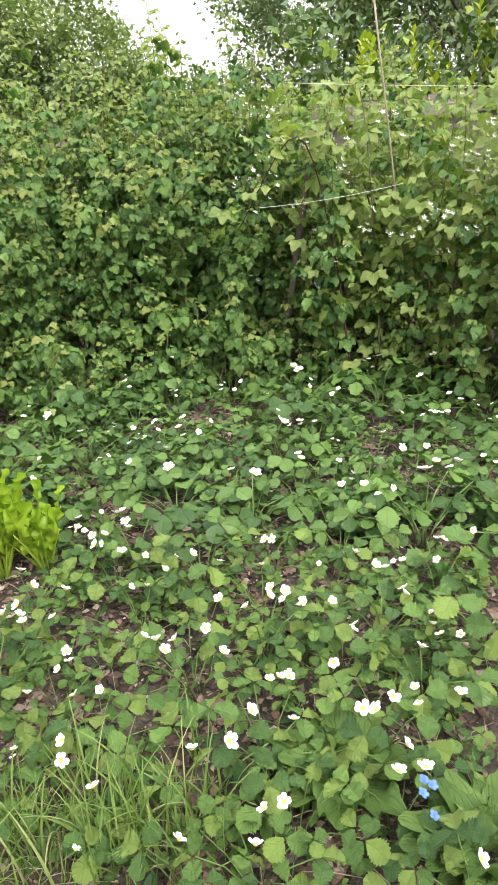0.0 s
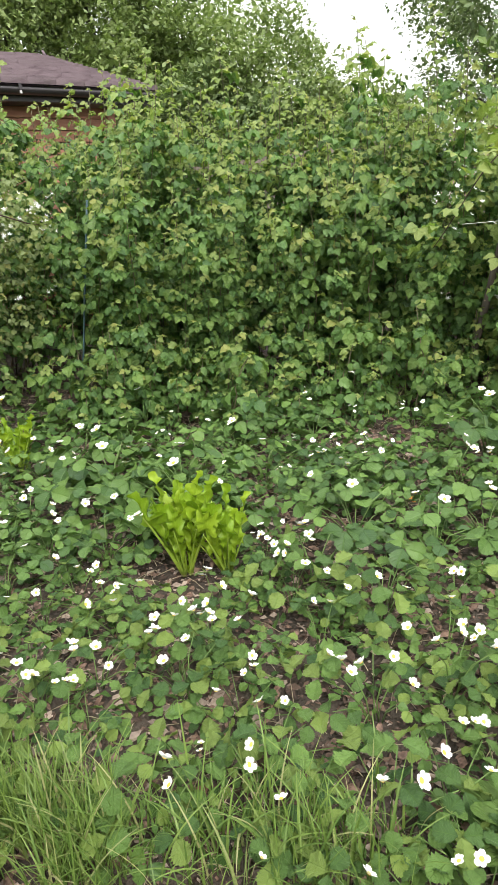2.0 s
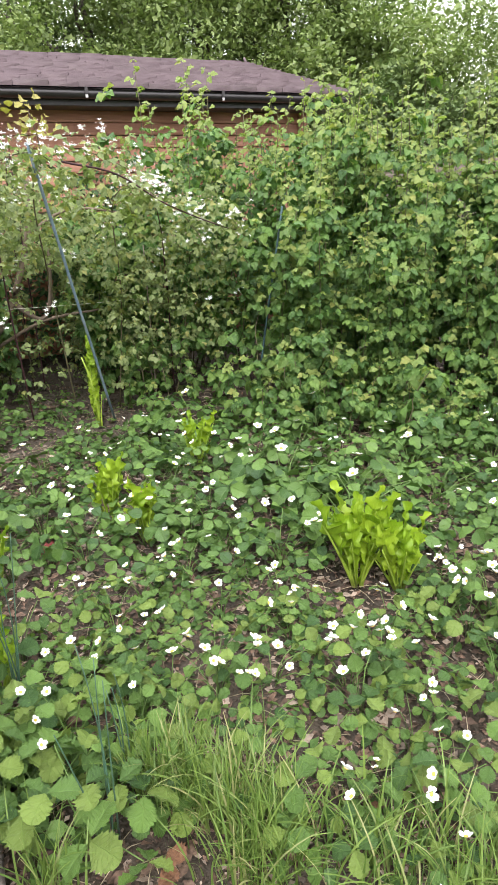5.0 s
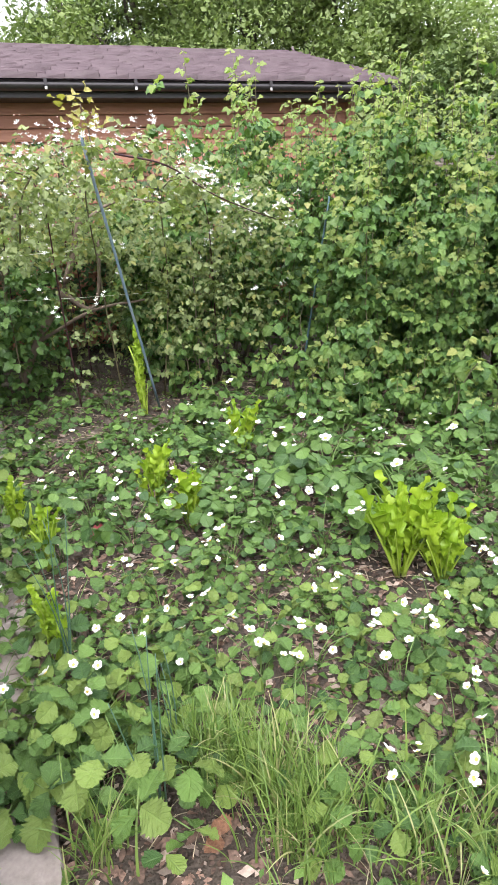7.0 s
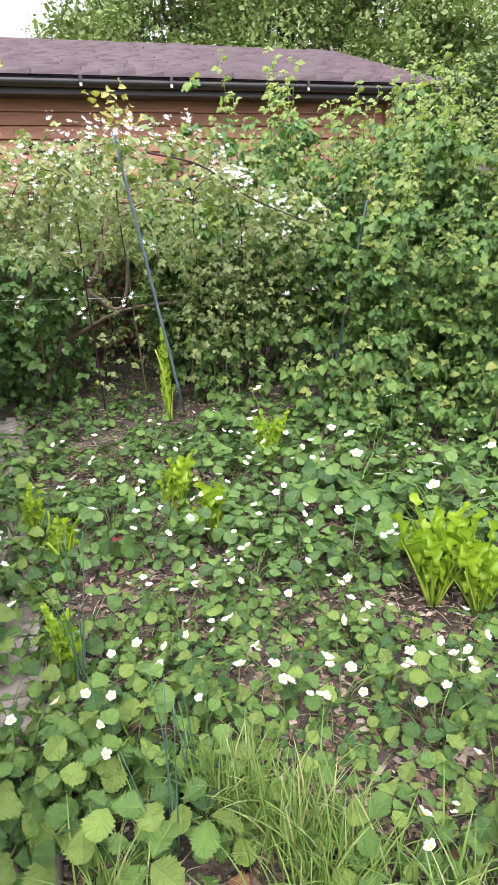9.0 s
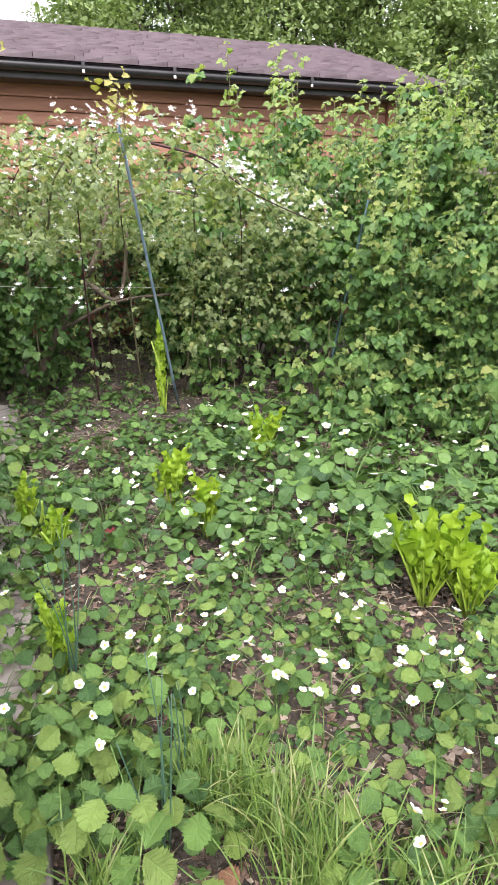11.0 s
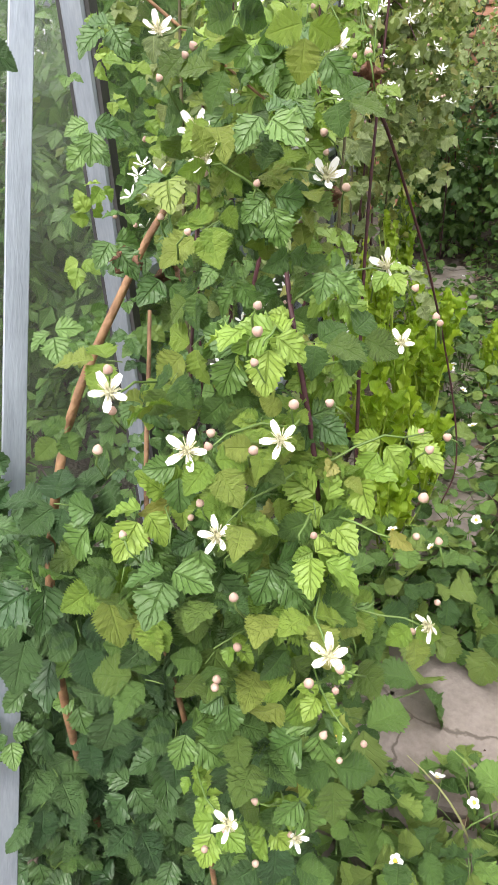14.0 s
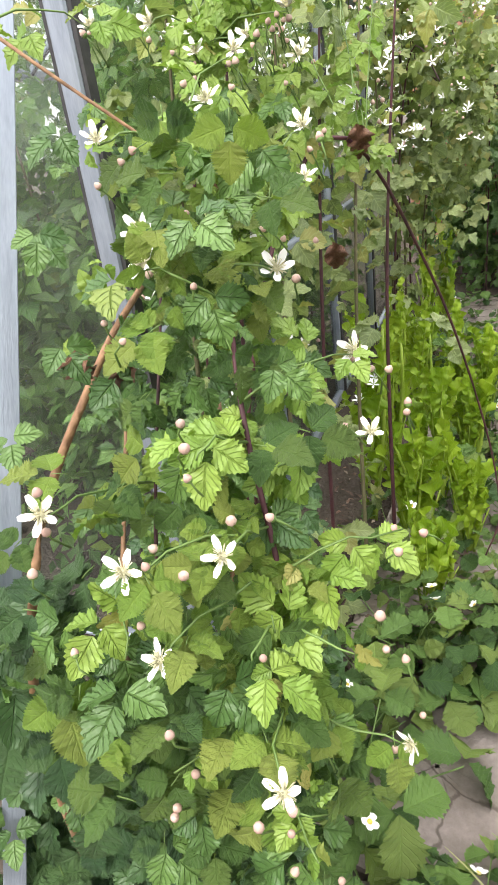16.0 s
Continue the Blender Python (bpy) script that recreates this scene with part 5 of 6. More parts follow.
set_chard(chard_plant(300, 20, 0.37, 0), 1.06, 1.57)
set_chard(chard_plant(308, 18, 0.34, 0), 1.17, 1.47)
set_chard(chard_plant(301, 14, 0.28, 0.12), 0.39, 2.5, 1.1)
set_chard(chard_plant(302, 15, 0.28, 0.08), 0.48, 2.27, 1.1)
set_chard(chard_plant(303, 11, 0.27, 0.12), 0.95, 2.88, 1.3)
set_chard(chard_plant(304, 20, 0.25, 0.38), 0.66, 3.93, 1.25)
set_chard(chard_plant(305, 13, 0.25, 0.2), -0.22, 2.45)
set_chard(chard_plant(306, 13, 0.25, 0.2), -0.13, 2.18)
set_chard(chard_plant(307, 13, 0.22, 0.22), -0.16, 1.6)
for k, (x, y, b) in enumerate(((-0.72, 1.78, 0.62), (-0.56, 1.56, 0.34), (-0.62, 2.3, 0.46), (-0.52, 2.5, 0.36), (-0.66, 2.9, 0.5), (-0.62, 3.45, 0.55), (-0.7, 2.05, 0.5), (-0.52, 1.85, 0.4), (-0.75, 2.6, 0.5), (-0.44, 2.1, 0.24), (-0.5, 1.35, 0.18), (-0.42, 1.62, 0.22), (-0.4, 2.42, 0.3))):
    set_chard(chard_plant(320 + k, 13, 0.35, b, "tall bolting yellow-green chard beside the greenhouse"), x, y)


# ---- comfrey and alkanet by the bed's front ----
def broad_plant(seed, name, label, n, length, m, mat, shape=None, width=1.6, spread=0.9):
    r = rng_of(seed)
    ob = thing(name, label, name.replace("_", " "), m)
    for k in range(n):
        az = k * 2.4 + r.uniform(-0.3, 0.3)
        out = np.array([math.cos(az), math.sin(az), 0])
        d = out * r.uniform(0.3, spread) + (0, 0, r.uniform(0.4, 0.9))
        v, q, u = shape or S_LANCE
        part("leaf", mesh_of("leaf", [(v, q, u, 0)], [mat]), ob, m=mm(place4(out * 0.02, d, -out * 0.4 + (0, 0, 1), length * r.uniform(0.7, 1.1), width)[0]))
    return ob


broad_plant(400, "foxglove_plant", "leafy rosette of broad veined green leaves in the mulch", 14, 0.17, pose(0.98, 0.22, 0.0), M_COMFREY, None, 1.45)
alk = broad_plant(401, "alkanet_plant", "lush alkanet with pointed leaves and small blue flowers", 26, 0.15, pose(0.96, -0.1, 0.03), M_COMFREY, None, 1.25)
for x, y, z in ((-0.04, 0.1, 0.17), (-0.03, 0.12, 0.16), (-0.06, 0.11, 0.165), (-0.05, 0.09, 0.11)):
    part("blue_flower", mesh_of("blue_flower", [flower_pieces(S_PETAL, 5, 0.009, 0.2, R0)], [M_BLUE]), alk, "small bright blue flower", pose(x, y, z, 20, 0, 0))


def dandelion():
    r = rng_of(7)
    ob = thing("dandelion", "yellow dandelion flower on a short stalk", "dandelion", pose(0.98, 2.34, 0) @ Matrix.Scale(1.3, 4))
    part("stalk", mesh_of("stalk", [tube_piece([(0, 0, 0), (0.003, 0, 0.03), (0, 0, 0.062)], 0.002, 5)], [M_STALK]), ob)
    pieces = [flower_pieces(S_NARROW, 16, 0.018, c, r) for c in (0.1, 0.5, 1.2)]
    part("bloom", mesh_of("bloom", pieces, [M_YELLOW]), ob, "bright yellow bloom", pose(0, 0, 0.062))


dandelion()


# ---- grass, weeds and litter ----
def grass_tuft(seed, x, y, spread, n, lo, hi):
    r = rng_of(seed)
    pieces = []
    for _ in range(n):
        p = np.array([x, y, 0.0]) + (*r.normal(0, spread, 2), 0)
        pieces.append(blade_at(p, r.uniform(0, TAU), r.uniform(lo, hi), r.uniform(0.15, 1.5), r.uniform(0.0014, 0.0036), r))
    thing("grass_tuft", "tuft of long bent green grass at the edge of the bed", "grass", me=mesh_of("grass_tuft", pieces, [M_GRASS]), kind="stuff")


for k, (x, y, s, n) in enumerate(((0.2, 1.0, 0.05, 260), (0.27, 0.9, 0.055, 260), (0.33, 0.78, 0.05, 160), (0.12, 1.06, 0.035, 90), (0.24, 0.74, 0.05, 120), (0.6, 0.52, 0.055, 110), (0.67, 0.43, 0.06, 110), (-0.15, 0.9, 0.03, 60), (2.35, 2.7, 0.08, 60), (2.9, 2.15, 0.08, 50), (-0.2, 0.62, 0.03, 50), (0.48, 0.64, 0.06, 120))):
    grass_tuft(500 + k, x, y, s, n, 0.08, 0.27)


def litter():
    r = rng_of(600)
    n = 64000
    x, y = np.where(r.random(n) < 0.7, r.uniform(-0.3, 2.9, n), r.uniform(-0.9, 4.2, n)), np.where(r.random(n) < 0.7, r.uniform(-0.4, 3.6, n), r.uniform(-0.8, 5.2, n))
    z = ground_height(x, y) + r.uniform(0.002, 0.014, n) + 0.028 * ((x > -0.68) & (x < -0.215))
    al = np.stack([r.normal(size=n), r.normal(size=n), r.normal(0, 0.25, n)], 1)
    up = np.stack([r.normal(0, 0.35, n), r.normal(0, 0.35, n), np.ones(n)], 1)
    m4 = place4(np.stack([x, y, z], 1), al, up, np.where(r.random(n) < 0.75, r.uniform(0.008, 0.022, n), r.uniform(0.022, 0.05, n)))
    thing("leaf_litter", "brown dead leaves and bark chips on the soil", "leaf litter", me=mesh_of("leaf_litter", [scatter(S_CHIP, m4[: n // 2]), scatter(S_TREE, m4[n // 2 : 3 * n // 4]), scatter(S_TREE, m4[3 * n // 4 :], 1)], [M_DEAD, M_CHIPS]), kind="stuff")
    pieces = []
    for _ in range(3000):
        p = np.array([r.uniform(-0.3, 3.6), r.uniform(-0.3, 4.3), 0.012])
        d = np.array([r.normal(), r.normal(), r.normal(0, 0.06)])
        d *= r.uniform(0.025, 0.13) / np.linalg.norm(d)
        pieces.append(tube_piece([p, p + d / 2 + (0, 0, 0.006), p + d], 0.0011, 3))
    thing("dry_stalks", "pale dry straw stalks lying on the soil", "straw", me=mesh_of("dry_stalks", pieces, [M_STRAWDRY]), kind="stuff")


litter()


def ground_weeds():
    r = rng_of(610)
    pos, al, up, sz = [], [], [], []
    for _ in range(1000):
        c = np.array([r.uniform(-0.85, 4.4), r.uniform(-0.8, 5.6)])
        if -0.66 < c[0] < -0.24 and 0.4 < c[1] < 4.6 and r.random() < 0.85:
            continue
        if inside(c[0], c[1], BARE) and r.random() < 0.6:
            continue
        h = r.uniform(0.01, 0.07)
        for _ in range(7):
            o = r.normal(0, 0.035, 2)
            pos.append((c[0] + o[0], c[1] + o[1], h * r.uniform(0.3, 1.2)))
            al.append((r.normal(), r.normal(), r.normal(0.1, 0.4))), up.append((r.normal(0, 0.3), r.normal(0, 0.3), 1)), sz.append(r.uniform(0.018, 0.045))
    me = mesh_of("ground_weeds", [scatter(S_SMALL, place4(np.array(pos), np.array(al), np.array(up), np.array(sz)))], [M_WEED])
    thing("ground_weeds", "low green weeds covering the soil between plants", "weeds", me=me, kind="stuff")


ground_weeds()



# ---- chive stalks, red and orange leaves ----
def chives(x, y, n, h, seed):
    r = rng_of(seed)
    ob = thing("chive_plant", "few tall thin blue-green chive stalks standing in the bed", "chives", pose(x, y, 0))
    for k in range(n):
        top = (r.normal(0, 0.03), r.normal(0, 0.03), h * r.uniform(0.75, 1.05))
        part("stalk", mesh_of("stalk", [tube_piece(curve_points((r.normal(0, 0.008), r.normal(0, 0.008), 0), top, (r.normal(0, 0.01), r.normal(0, 0.01), 0), 7), np.linspace(0.0025, 0.001, 7), 5)], [M_CHIVE]), ob)


chives(-0.13, 1.55, 5, 0.55, 640)
chives(0.0, 0.98, 4, 0.5, 641)
chives(0.08, 1.12, 3, 0.36, 642)
red = broad_plant(643, "red_seedling", "small plant with dark red leaves in the bed", 7, 0.05, pose(0.085, 2.3, 0.04), M_RED, S_SMALL, 1.2)
for k, (x, y, s_) in enumerate(((2.0, 1.27, 0.03), (1.36, 0.8, 0.022), (0.75, 0.62, 0.012), (0.1, 0.88, 0.042), (0.06, 0.82, 0.036), (0.55, 0.75, 0.025))):
    v, q, u = S_STRAW[0]
    thing("fallen_leaf", "curled orange-brown dead leaf lying on the soil", "dead leaf", pose(x, y, 0.035, 20 - 15 * (k % 3), 12 * (k % 2), 70 * k) @ Matrix.Scale(s_ * 1.3, 4), mesh_of("fallen_leaf", [(v, q, u, 0)], [M_ORANGE if k < 2 else M_BROWNLEAF]))

# ---- blackberry against the greenhouse corner ----
def fine_leaf_mesh(seed, mat):
    r = rng_of(seed)
    mats4 = compound(S_FINE[0], 3 if seed % 3 else 5, 1.0, 66, r, 0.4, 0.18, 0.2)
    pieces = [scatter(S_FINE[seed % 4], mats4), tube_piece([(0, 0, 0), (0, 0.2, 0.02), (0, 0.4, 0)], 0.018, 4, 1)]
    return mesh_of("blackberry_leaf", pieces, [mat, M_STALK])


ME_FINE, ME_DARK, ME_YOUNG = ([fine_leaf_mesh(k, mat) for k in range(7)] for mat in (M_BLACK, M_OLD, M_YOUNG))


def near_blackberry():
    r = rng_of(700)
    ob = thing("blackberry_bush", "blackberry bush with purple canes, white blossom and pink buds", "blackberry bush", pose(0, 0, 0))
    canes = (([(-0.6, 0.62, 0.0), (-0.56, 0.45, 0.45), (-0.5, 0.4, 0.8), (-0.53, 0.44, 1.0), (-0.57, 0.55, 1.1)], 0.0032, M_PURPLE),
             ([(-0.75, 0.6, 0.0), (-0.66, 0.45, 0.6), (-0.62, 0.42, 0.85), (-0.64, 0.55, 1.05)], 0.0026, M_PURPLE),
             ([(-0.85, 0.45, 0.0), (-0.78, 0.38, 0.6), (-0.745, 0.42, 0.85), (-0.69, 0.5, 1.0), (-0.67, 0.58, 1.06)], 0.006, M_OLDCANE),
             ([(-0.64, 0.4, 0.0), (-0.62, 0.36, 0.5), (-0.66, 0.4, 0.75), (-0.7, 0.55, 0.95)], 0.004, M_OLDCANE),
             ([(-0.55, 0.5, 0.0), (-0.55, 0.42, 0.45), (-0.56, 0.42, 0.7), (-0.6, 0.55, 0.95)], 0.004, M_OLDCANE),
             ([(-0.8, 0.9, 0.0), (-0.7, 0.85, 0.8), (-0.58, 0.95, 1.15), (-0.48, 1.25, 0.9), (-0.38, 1.45, 0.5), (-0.34, 1.48, 0.25), (-0.37, 1.46, 0.12)], 0.0035, M_PURPLE),
             ([(-0.9, 1.1, 0.0), (-0.8, 0.95, 0.9), (-0.72, 0.9, 1.25), (-0.62, 0.85, 1.32)], 0.0026, M_PURPLE),
             ([(-0.95, 0.6, 1.42), (-0.75, 0.55, 1.27), (-0.55, 0.6, 1.1)], 0.0022, M_OLDCANE))
    for ctrl, rad, mat in canes:
        pts = through_points(ctrl, 6)
        part("cane", mesh_of("cane", [tube_piece(pts, np.linspace(rad, rad * 0.5, len(pts)), 7)], [mat]), ob)

    spots = [(-0.621, 0.316, 0.976), (-0.515, 0.344, 0.937), (-0.47, 0.283, 0.811), (-0.593, 0.452, 1.098), (-0.612, 0.488, 1.115), (-0.55, 0.303, 0.882), (-0.558, 0.579, 1.097), (-0.572, 0.318, 0.937),
             (-0.405, 0.37, 0.767), (-0.516, 0.509, 1.078), (-0.54, 0.7, 1.17), (-0.64, 0.5, 1.18), (-0.6, 0.62, 1.2), (-0.52, 0.62, 1.13), (-0.58, 0.85, 1.24), (-0.64, 0.95, 1.29), (-0.7, 1.0, 1.31), (-0.68, 1.08, 1.3), (-0.64, 1.1, 1.27), (-0.74, 1.1, 1.33), (-0.62, 0.8, 1.26), (-0.6, 0.7, 1.24), (-0.66, 0.75, 1.25), (-0.7, 0.85, 1.28),
             (-0.55, 0.27, 0.6), (-0.5, 0.3, 0.55), (-0.45, 0.5, 0.95), (-0.47, 0.55, 1.0)]
    spots += [(r.uniform(-0.8, -0.54), y, 1.2 + 0.16 * y + r.uniform(-0.06, 0.06)) for y in np.linspace(0.68, 1.3, 16)]
    shoots = spots + [(-0.5, 0.33, 0.87), (-0.53, 0.36, 1.0), (-0.44, 0.36, 0.86), (-0.56, 0.3, 0.78), (-0.46, 0.3, 0.72), (-0.6, 0.33, 0.85), (-0.42, 0.45, 0.9)]

    def front(x, z):
        """The leafy face towards the path's near end, leaning back with height."""
        return 0.37 + 0.1 * abs(x + 0.55) - 0.05 * z + 0.16 * max(0.0, z - 0.85) / 0.4 + 0.03 * math.sin(11 * x + 7 * z)

    def flank(y, z):
        """The face along the path."""
        return -0.38 - 0.3 * y + 0.03 * math.sin(9 * z + 3 * y) + 0.04 * (z > 0.97)

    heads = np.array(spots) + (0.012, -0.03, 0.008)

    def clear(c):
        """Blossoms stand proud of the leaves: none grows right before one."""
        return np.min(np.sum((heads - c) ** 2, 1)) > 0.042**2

    # leaves of the outer layer stand apart; old dark ones low and towards the greenhouse
    kept, singles, rest, old = [], 0, [], []
    for _ in range(9000):
        x, z = r.uniform(-0.98, -0.42), r.uniform(0.04, 1.2)
        y = front(x, z) + abs(r.normal(0, 0.05))
        if x > flank(y, z) or (x < -0.62 and z > 0.85 and r.random() < 0.97) or (x < -0.72 and z > 0.5 and r.random() < 0.9):
            continue
        c = np.array([x, y, z])
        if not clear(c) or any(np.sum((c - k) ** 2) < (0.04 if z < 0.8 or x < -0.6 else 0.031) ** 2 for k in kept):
            continue
        kept.append(c)
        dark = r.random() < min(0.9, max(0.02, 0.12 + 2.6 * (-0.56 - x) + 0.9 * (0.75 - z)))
        d = np.array([r.normal(0, 0.6), r.normal(-0.4, 0.3), r.normal(-0.55, 0.4)])
        size = r.uniform(0.036, 0.056) if dark else (r.uniform(0.028, 0.044) if z < 0.85 else r.uniform(0.02, 0.034))
        m4 = place4(c, d, (r.normal(0.25, 0.22), r.normal(-0.55, 0.22), 0.8), size)[0]
        if singles < 200 and z > 0.2:
            # some above 0.68 take the pale young colour to lift the shade there
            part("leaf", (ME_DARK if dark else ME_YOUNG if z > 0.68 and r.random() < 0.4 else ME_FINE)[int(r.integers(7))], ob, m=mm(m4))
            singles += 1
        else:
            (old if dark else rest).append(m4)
    count, young = 0, []
    while count < 560:
        p = np.array([r.uniform(-0.98, -0.4), r.uniform(0.3, 1.4), r.uniform(0.0, 1.3)])
        x, y, z = p
        if x > flank(y, z) or y < front(x, z) + 0.03 or z > 1.2 + 0.12 * min(1, max(0, y - 0.5)) or (x < -0.64 and y < 0.8 and z > 0.55 and r.random() < 0.92) or (z > 0.95 and r.random() < 0.45):
            continue
        count += 1
        d = np.array([r.normal(0.3, 0.6), r.normal(-0.35, 0.5), r.normal(-0.3, 0.4)])
        m4 = place4(p, d, (r.normal(0.35, 0.3), r.normal(-0.45, 0.3), 0.9), r.uniform(0.02, 0.036))[0]
        # dark colour mixed in low down; above, young colour stands in for brighter light
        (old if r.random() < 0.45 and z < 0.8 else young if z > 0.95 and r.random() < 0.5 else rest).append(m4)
    # flowering side shoots with pale young leaves
    ends = np.concatenate([through_points(c[0], 6) for c in canes])
    for k, c in enumerate(shoots):
        c = np.array(c)
        near = ends[np.argmin(np.sum((ends - c) ** 2, 1) + 0.15 * (ends[:, 2] > c[2]))]
        pts = curve_points(near, c - (0, 0, 0.004), (0, -0.015, 0.015), 6, 0.002, 900 + k)
        part("side_shoot", mesh_of("side_shoot", [tube_piece(pts, np.linspace(0.0012, 0.0007, 6), 5)], [M_STALK]), ob)
        for i in range(5):
            p = pts[min(4, i)] + r.normal(0, 0.008, 3) + (0, 0.012, -0.006)
            d = np.array([r.normal(0.1, 0.7), r.normal(-0.4, 0.4), r.normal(-0.25, 0.4)])
            m4 = place4(p, d, (r.normal(0.2, 0.25), r.normal(-0.5, 0.25), 0.85), r.uniform(0.016, 0.033))[0]
            if k < 12:
                part("leaf", ME_YOUNG[int(r.integers(7))], ob, m=mm(m4))
            else:
                young.append(m4)
    pieces = []
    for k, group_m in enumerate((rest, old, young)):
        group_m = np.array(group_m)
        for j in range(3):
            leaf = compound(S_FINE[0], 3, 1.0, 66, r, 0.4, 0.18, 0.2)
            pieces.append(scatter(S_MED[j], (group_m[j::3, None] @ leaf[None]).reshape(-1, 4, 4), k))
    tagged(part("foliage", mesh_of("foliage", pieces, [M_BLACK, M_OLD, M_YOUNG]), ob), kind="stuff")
    # blossom and buds
    for k, c in enumerate(spots):
        m4 = place4(c, (1, r.normal(0, 0.3), r.normal(0.1, 0.3)), (r.normal(0.2, 0.25), r.normal(-0.85, 0.25), 0.65), r.uniform(0.78, 1.02))[0]
        f = part("blossom", ME_BFLOWER[int(r.integers(3))], ob, "white five-petalled blossom", mm(m4))
        part("blossom_centre", ME_BCENTRE, f)
    for k in range(150):
        c = np.array(shoots[(k * 7) % len(shoots)]) + (0.0, -0.004, -0.006) + r.normal(0, 0.017, 3)
        d = np.array([r.normal(0, 0.5), r.normal(-0.4, 0.4), 0.8])
        d /= np.linalg.norm(d)
        size = r.uniform(0.0027, 0.004)
        bud = [bud_piece(c, d, size, 0), bud_piece(c - d * 0.002, d, size * 0.85, 1), tube_piece([c, c - d * 0.012, c - d * 0.02 - (0, -0.012, 0.012)], 0.0008, 4, 1)]
        part("bud", mesh_of("bud", bud, [M_PINK, M_STALK]), ob, "closed pinkish bud")
    for c, s in (((-0.62, 1.11, 0.99), 0.05), ((-0.55, 1.0, 1.16), 0.045), ((-0.66, 0.44, 1.04), 0.03), ((-0.64, 0.47, 1.02), 0.03)):
        v, q, u = S_CRUMP
        part("withered_leaf", mesh_of("withered_leaf", [(v, q, u, 0)], [M_BROWNLEAF]), ob, "brown withered leaf", mm(place4(c, (0.1, 0, -1), (0.3, -1, 0.2), s)[0]))
    return ob


near_blackberry()

bramble("bramble", "upright leafy bramble shoots with large green leaves against the greenhouse", 70,
        [[(-0.9 + 0.06 * k, 1.0 + 0.1 * k, 0.0), (-0.85 + 0.05 * k, 1.0 + 0.1 * k, 0.8), (-0.82 + 0.05 * k, 1.05 + 0.1 * k, 1.42)] for k in range(6)], 12, 2, 0.052, ((-0.95, -0.62), (0.95, 1.9), (0.7, 1.5)), 260, M_BRAMBLE, 0.8, "y", 6, S_MED)
bar_end, bar_foot = Vector((-0.884, 0.862, 1.58)), Vector((-0.884, 0.19, 0.0))
bar_len = (bar_end - bar_foot).length
bar_turn = (bar_end - bar_foot).to_track_quat("Z", "Y").to_matrix().to_4x4()
bar_turn = bar_turn @ Matrix.Rotation(radians(48), 4, "Z")
bar_turn.translation = bar_foot
alu = thing("aluminium_bar", "bare aluminium glazing bar leaning against the blackberry bush", "glazing bar", bar_turn)
part("flange", mesh_of("flange", [box_piece(0, 0, bar_len / 2, 0.027, 0.006, bar_len, 0, 0.001)], [M_ALU], False), alu)
for x in (-0.009, 0.009):
    part("rib", mesh_of("rib", [box_piece(x, -0.0075, bar_len / 2, 0.0035, 0.009, bar_len, 0, 0.001)], [M_ALU], False), alu)

# leafy growth along the greenhouse side and the vine at its far end
bramble("bramble", "tall bramble with large pale leaves climbing the greenhouse side", 71,
        [arc(r_b.uniform(-0.9, -0.75), r_b.uniform(2.7, 4.3), r_b.uniform(1.2, 1.8), r_b.uniform(-0.05, 0.35), r_b.uniform(-0.4, 0.2), 0.2) for _ in range(9)], 34, 4, 0.064, ((-0.9, -0.45), (2.7, 4.5), (0.6, 1.85)), 760, M_BRAMBLE, 0.9, "y", 22, S_HEDGE)
bramble("bramble", "dense dark bramble at the end of the path", 72,
        [arc(r_b.uniform(-0.8, 0.0), r_b.uniform(4.5, 5.0), r_b.uniform(0.7, 1.1), r_b.uniform(-0.3, 0.3), r_b.uniform(-0.4, 0.0)) for _ in range(6)], 40, 3, 0.07, ((-0.95, 0.3), (4.5, 5.2), (0.0, 1.0)), 900, M_BLACK, 0.8)


def grape_vine():
    r = rng_of(73)
    ob = thing("grape_vine", "grape vine with young yellow-green leaves before the shed corner", "grape vine", pose(0, 0, 0))
    pos = []
    for ctrl in ([(-0.95, 5.6, 0.0), (-0.9, 5.6, 1.2), (-0.85, 5.55, 1.9), (-0.4, 5.5, 2.2), (-0.1, 5.5, 2.25)], [(-0.9, 5.6, 1.4), (-0.6, 5.5, 1.9), (-0.3, 5.5, 2.05)], [(-0.85, 5.6, 1.2), (-0.5, 5.5, 1.6), (-0.2, 5.45, 1.75)],
                 [(0.5, 5.4, 0.9), (0.75, 5.3, 1.7), (0.72, 5.3, 2.05)], [(-0.9, 5.6, 1.6), (-0.95, 5.5, 2.1), (-0.7, 5.5, 2.4)]):
        pts = through_points(ctrl, 6)
        part("stem", mesh_of("stem", [tube_piece(pts, np.linspace(0.009, 0.003, len(pts)), 5)], [M_BRANCH]), ob)
        pos += [pts[int(r.integers(len(pts) // 3, len(pts)))] + r.normal(0, 0.08, 3) for _ in range(64)]
    n = len(pos)
    m4 = place4(np.array(pos), r.normal(0, 1, (n, 3)) * (1, 1, 0.5), np.stack([r.normal(0, 0.5, n), r.normal(-0.6, 0.4, n), np.ones(n)], 1), r.uniform(0.04, 0.08, n))
    me = [mesh_of("vine_leaf", [(*S_BROAD, 0)], [M_VINE])]
    for m in m4:
        part("leaf", me[0], ob, m=mm(m))


grape_vine()


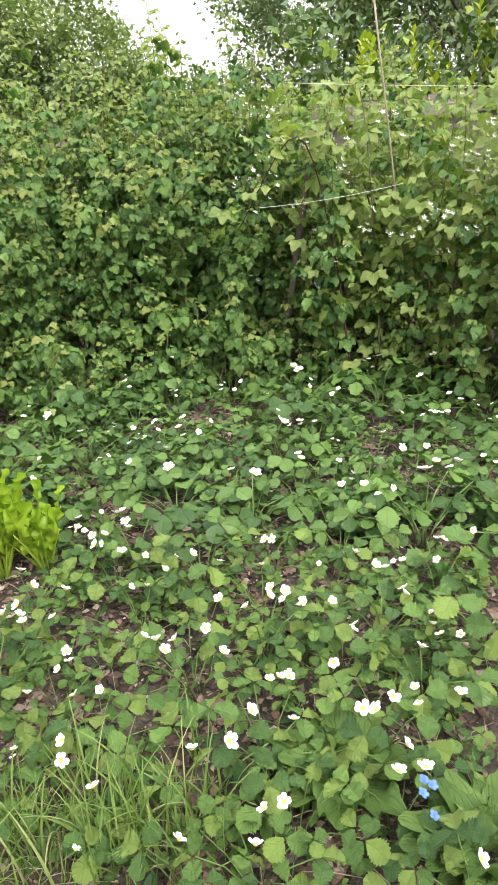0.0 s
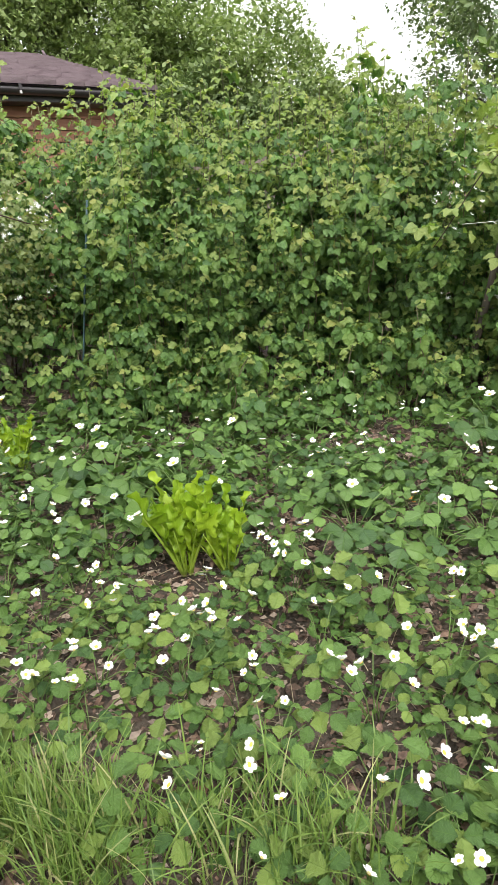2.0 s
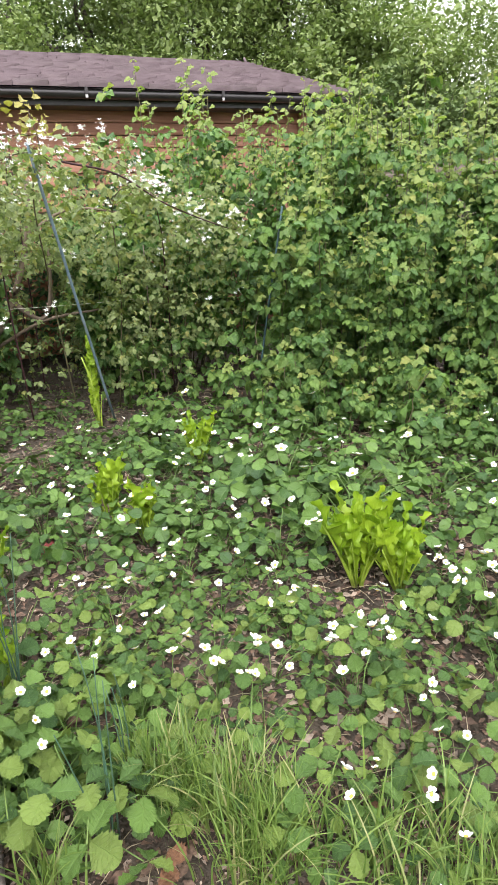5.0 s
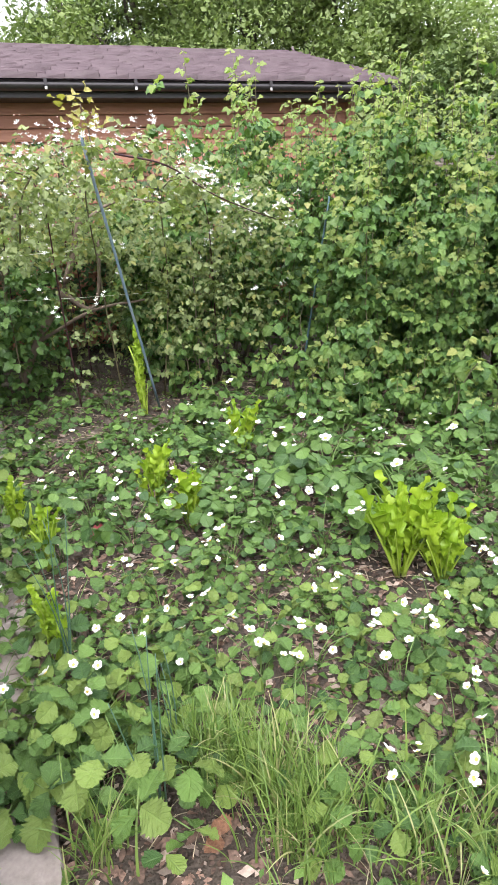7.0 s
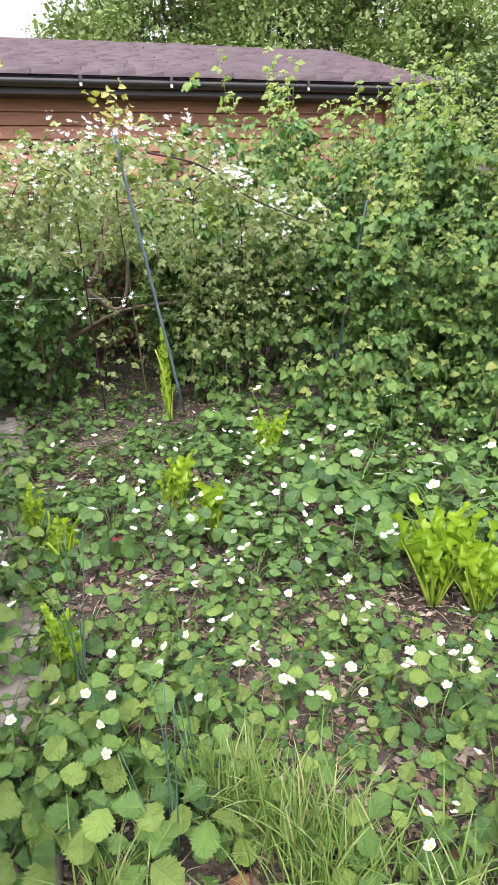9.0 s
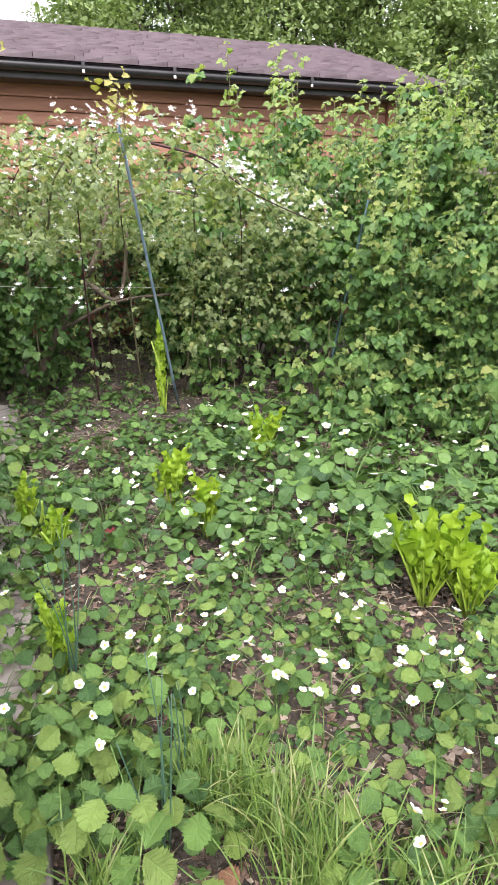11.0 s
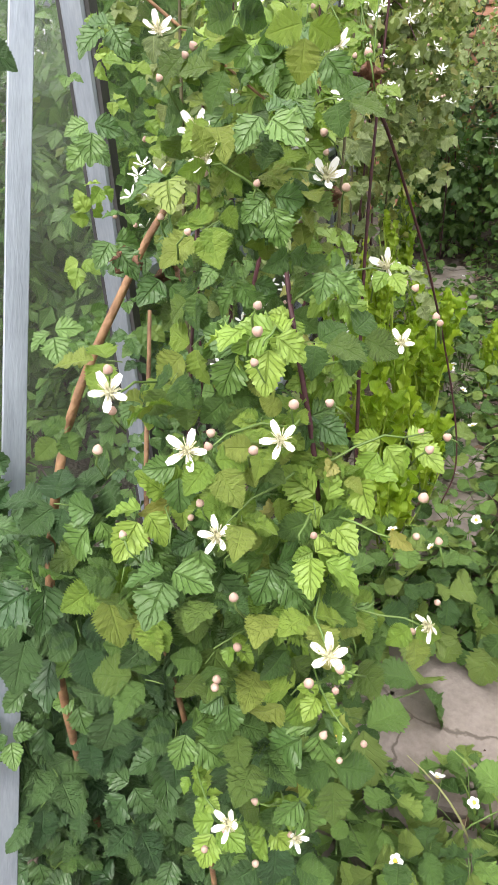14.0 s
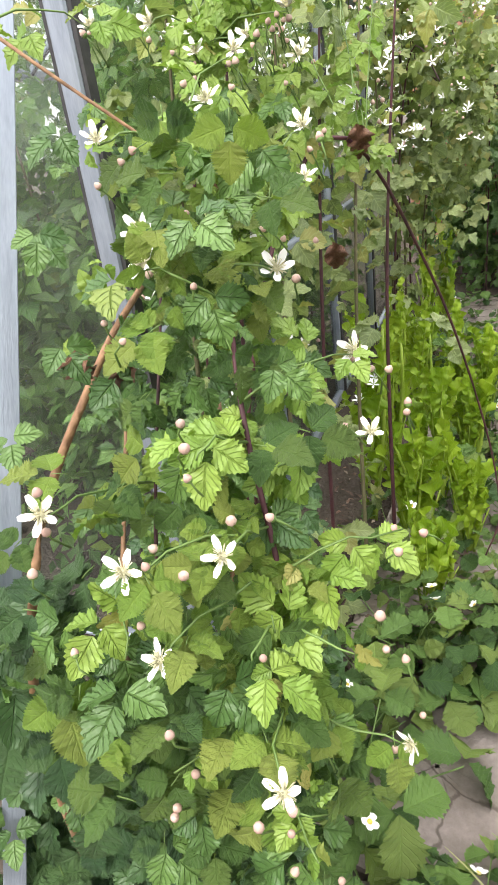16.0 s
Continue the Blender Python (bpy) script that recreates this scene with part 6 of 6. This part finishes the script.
bramble("greenhouse_weeds", "tall green weeds grown inside the greenhouse", 74,
        [arc(r_b.uniform(-2.5, -1.3), r_b.uniform(1.5, 3.8), r_b.uniform(0.9, 1.4), r_b.uniform(-0.3, 0.3), r_b.uniform(-0.3, 0.3)) for _ in range(12)], 40, 0, 0.075, ((-2.4, -1.1), (1.18, 3.6), (0.0, 1.7)), 8000, M_RASP, shapes=[S_SMALL] * 3)
# ---- trees and hedge beyond ----
def tree(name, label, seed, x, y, height, crown, base, n, mat, leaf=0.11, trunk=0.16, droop=0.0):
    """A tree: tapered trunk, limbs, and a crown of leafy clumps with gaps."""
    r = rng_of(seed)
    ob = thing(name, label, "tree", pose(x, y, 0))
    top = np.array([r.normal(0, 0.2), r.normal(0, 0.2), height * 0.85])
    pts = curve_points((0, 0, -0.05), top, (0.2 * r.normal(), 0.2 * r.normal(), 0), 9, 0.05, seed)
    part("trunk", mesh_of("trunk", [tube_piece(pts, np.linspace(trunk, 0.03, 9), 9)], [M_BARK]), ob)
    pos, cores = [], []
    clumps = 130
    for k in range(clumps):
        d = r.normal(0, 1, 3)
        d /= np.linalg.norm(d)
        rad = r.uniform(0.45, 1.0) ** 0.6
        c = np.array([d[0] * crown, d[1] * crown, (height - base) / 2 * d[2]]) * rad * r.uniform(0.85, 1.12) + (0, 0, (height + base) / 2)
        if k % 5 == 0:
            i = int(np.clip((c[2] / height) * 7, 1, 7))
            limb = curve_points(pts[i], c, (0, 0, 0.15), 6, 0.04, seed + k)
            part("limb", mesh_of("limb", [tube_piece(limb, np.linspace(0.05, 0.012, 6), 5)], [M_BARK]), ob)
        cr = crown * r.uniform(0.16, 0.34)
        cores.append(c + r.normal(0, 0.36, (60, 3)) * cr)
        m = int(n / clumps * r.uniform(0.5, 1.5))
        p = r.normal(0, 1, (m, 3))
        p *= (r.uniform(0, 1, m) ** 0.45 / (np.linalg.norm(p, axis=1) + 1e-9))[:, None] * cr
        pos.append(c + p * (1, 1, 1.15 if droop else 0.8))
    pos = np.concatenate(pos)
    pos = pos[pos[:, 2] > 0.1]
    m = len(pos)
    al = np.stack([r.normal(size=m), r.normal(size=m), r.normal(-0.2 - droop, 0.5, m)], 1)
    m4 = place4(pos, al, np.stack([r.normal(0, 0.6, m), r.normal(0, 0.6, m), np.ones(m)], 1), leaf * r.uniform(0.6, 1.3, m))
    core = np.concatenate(cores)
    core = core[core[:, 2] > 0.3]
    k = len(core)
    m5 = place4(core, r.normal(0, 1, (k, 3)), r.normal(0, 1, (k, 3)), r.uniform(0.08, 0.15, k))
    tagged(part("crown", mesh_of("crown", [scatter(S_TREE, m4), scatter(S_TREE, m5)], [mat]), ob), kind="stuff")


for k, (x, y, h, c, b, n, mat) in enumerate(((2.9, 12.5, 6.2, 2.1, 0.4, 40000, M_TREE), (4.8, 12.0, 6.0, 2.2, 0.4, 40000, M_TREE), (6.3, 11.6, 5.6, 1.8, 0.4, 32000, M_TREE), (7.3, 11.2, 4.9, 1.5, 0.3, 24000, M_TREE),
                                             (8.4, 10.3, 4.8, 2.15, 0.2, 32000, M_TREE), (9.6, 8.4, 3.0, 1.6, 0.1, 16000, M_TREE), (7.5, 9.1, 3.3, 1.45, 0.1, 24000, M_TREE_DARK), (2.0, 13.5, 5.4, 1.3, 0.6, 14000, M_TREE_DARK),
                                             (-5.5, 12.5, 5.5, 2.2, 0.5, 10000, M_TREE), (-5.5, 4.0, 4.0, 2.2, 0.1, 12000, M_TREE), (4.4, 14.5, 7.0, 3.0, 0.5, 16000, M_TREE_DARK))):
    tree("tree", "leafy green tree standing behind the shed", 800 + k, x, y, h, c, b, n, mat, 0.078)
tree("tree", "large dark tree with sky showing through its branches", 820, 11.3, 5.8, 7.5, 2.35, 1.2, 40000, M_TREE_DARK, 0.07)
tree("conifer", "dark blue-green conifer with drooping sprays", 821, 11.5, 3.6, 8.0, 2.0, 0.5, 34000, M_TREE_DARK, 0.07, 0.16, 0.8)


def laurel_hedge():
    r = rng_of(830)
    ob = thing("laurel_hedge", "laurel hedge with bright yellow-green young shoots above the fence", "hedge", pose(0, 0, 0))
    pos, al, sz = [], [], []
    for k in range(420):
        c = np.array([r.uniform(5.7, 7.2), r.uniform(-2.5, 3.6), 0])
        c[2] = r.uniform(0.6, 2.35) + 0.25 * math.sin(c[1] * 2.1) + 0.2 * (c[1] < 1.6)
        for _ in range(34):
            pos.append(c + r.normal(0, 0.14, 3)), al.append((r.normal(0, 0.6), r.normal(0, 0.6), abs(r.normal(0.6, 0.5)))), sz.append(r.uniform(0.07, 0.13))
    young = []
    for k in range(150):
        c = np.array([r.uniform(5.65, 6.9), r.uniform(-2.5, 2.75), 0])
        c[2] = 1.75 + 0.25 * math.sin(c[1] * 2.1) + 0.2 * (c[1] < 1.6) + r.uniform(-0.2, 0.4)
        for i in range(13):
            a = i * 2.4
            young.append((*(c + (0, 0, 0.022 * i)), 0.55 * math.cos(a), 0.55 * math.sin(a), 0.9, r.uniform(0.07, 0.11)))
    young = np.array(young)
    m6 = place4(young[:, :3], young[:, 3:6], -young[:, 3:6] * (1, 1, 0) + (0, 0, 1), young[:, 6], 0.8)
    n = len(pos)
    m4 = place4(np.array(pos), np.array(al), np.stack([r.normal(-0.5, 0.6, n), r.normal(0, 0.6, n), np.ones(n)], 1), np.array(sz), 0.9)
    tagged(part("foliage", mesh_of("foliage", [scatter(S_SMALL, m4), scatter(S_SMALL, m6, 1)], [M_LAUREL, M_LAUREL_YOUNG]), ob), kind="stuff")
    for y in (-1.5, 0.2, 1.8, 3.2):
        part("trunk", mesh_of("trunk", [tube_piece(curve_points((6.4, y, 0), (6.4, y + 0.1, 2.0), n=5, wob=0.03), [0.05, 0.045, 0.04, 0.03, 0.02], 6)], [M_BARK]), ob)


laurel_hedge()
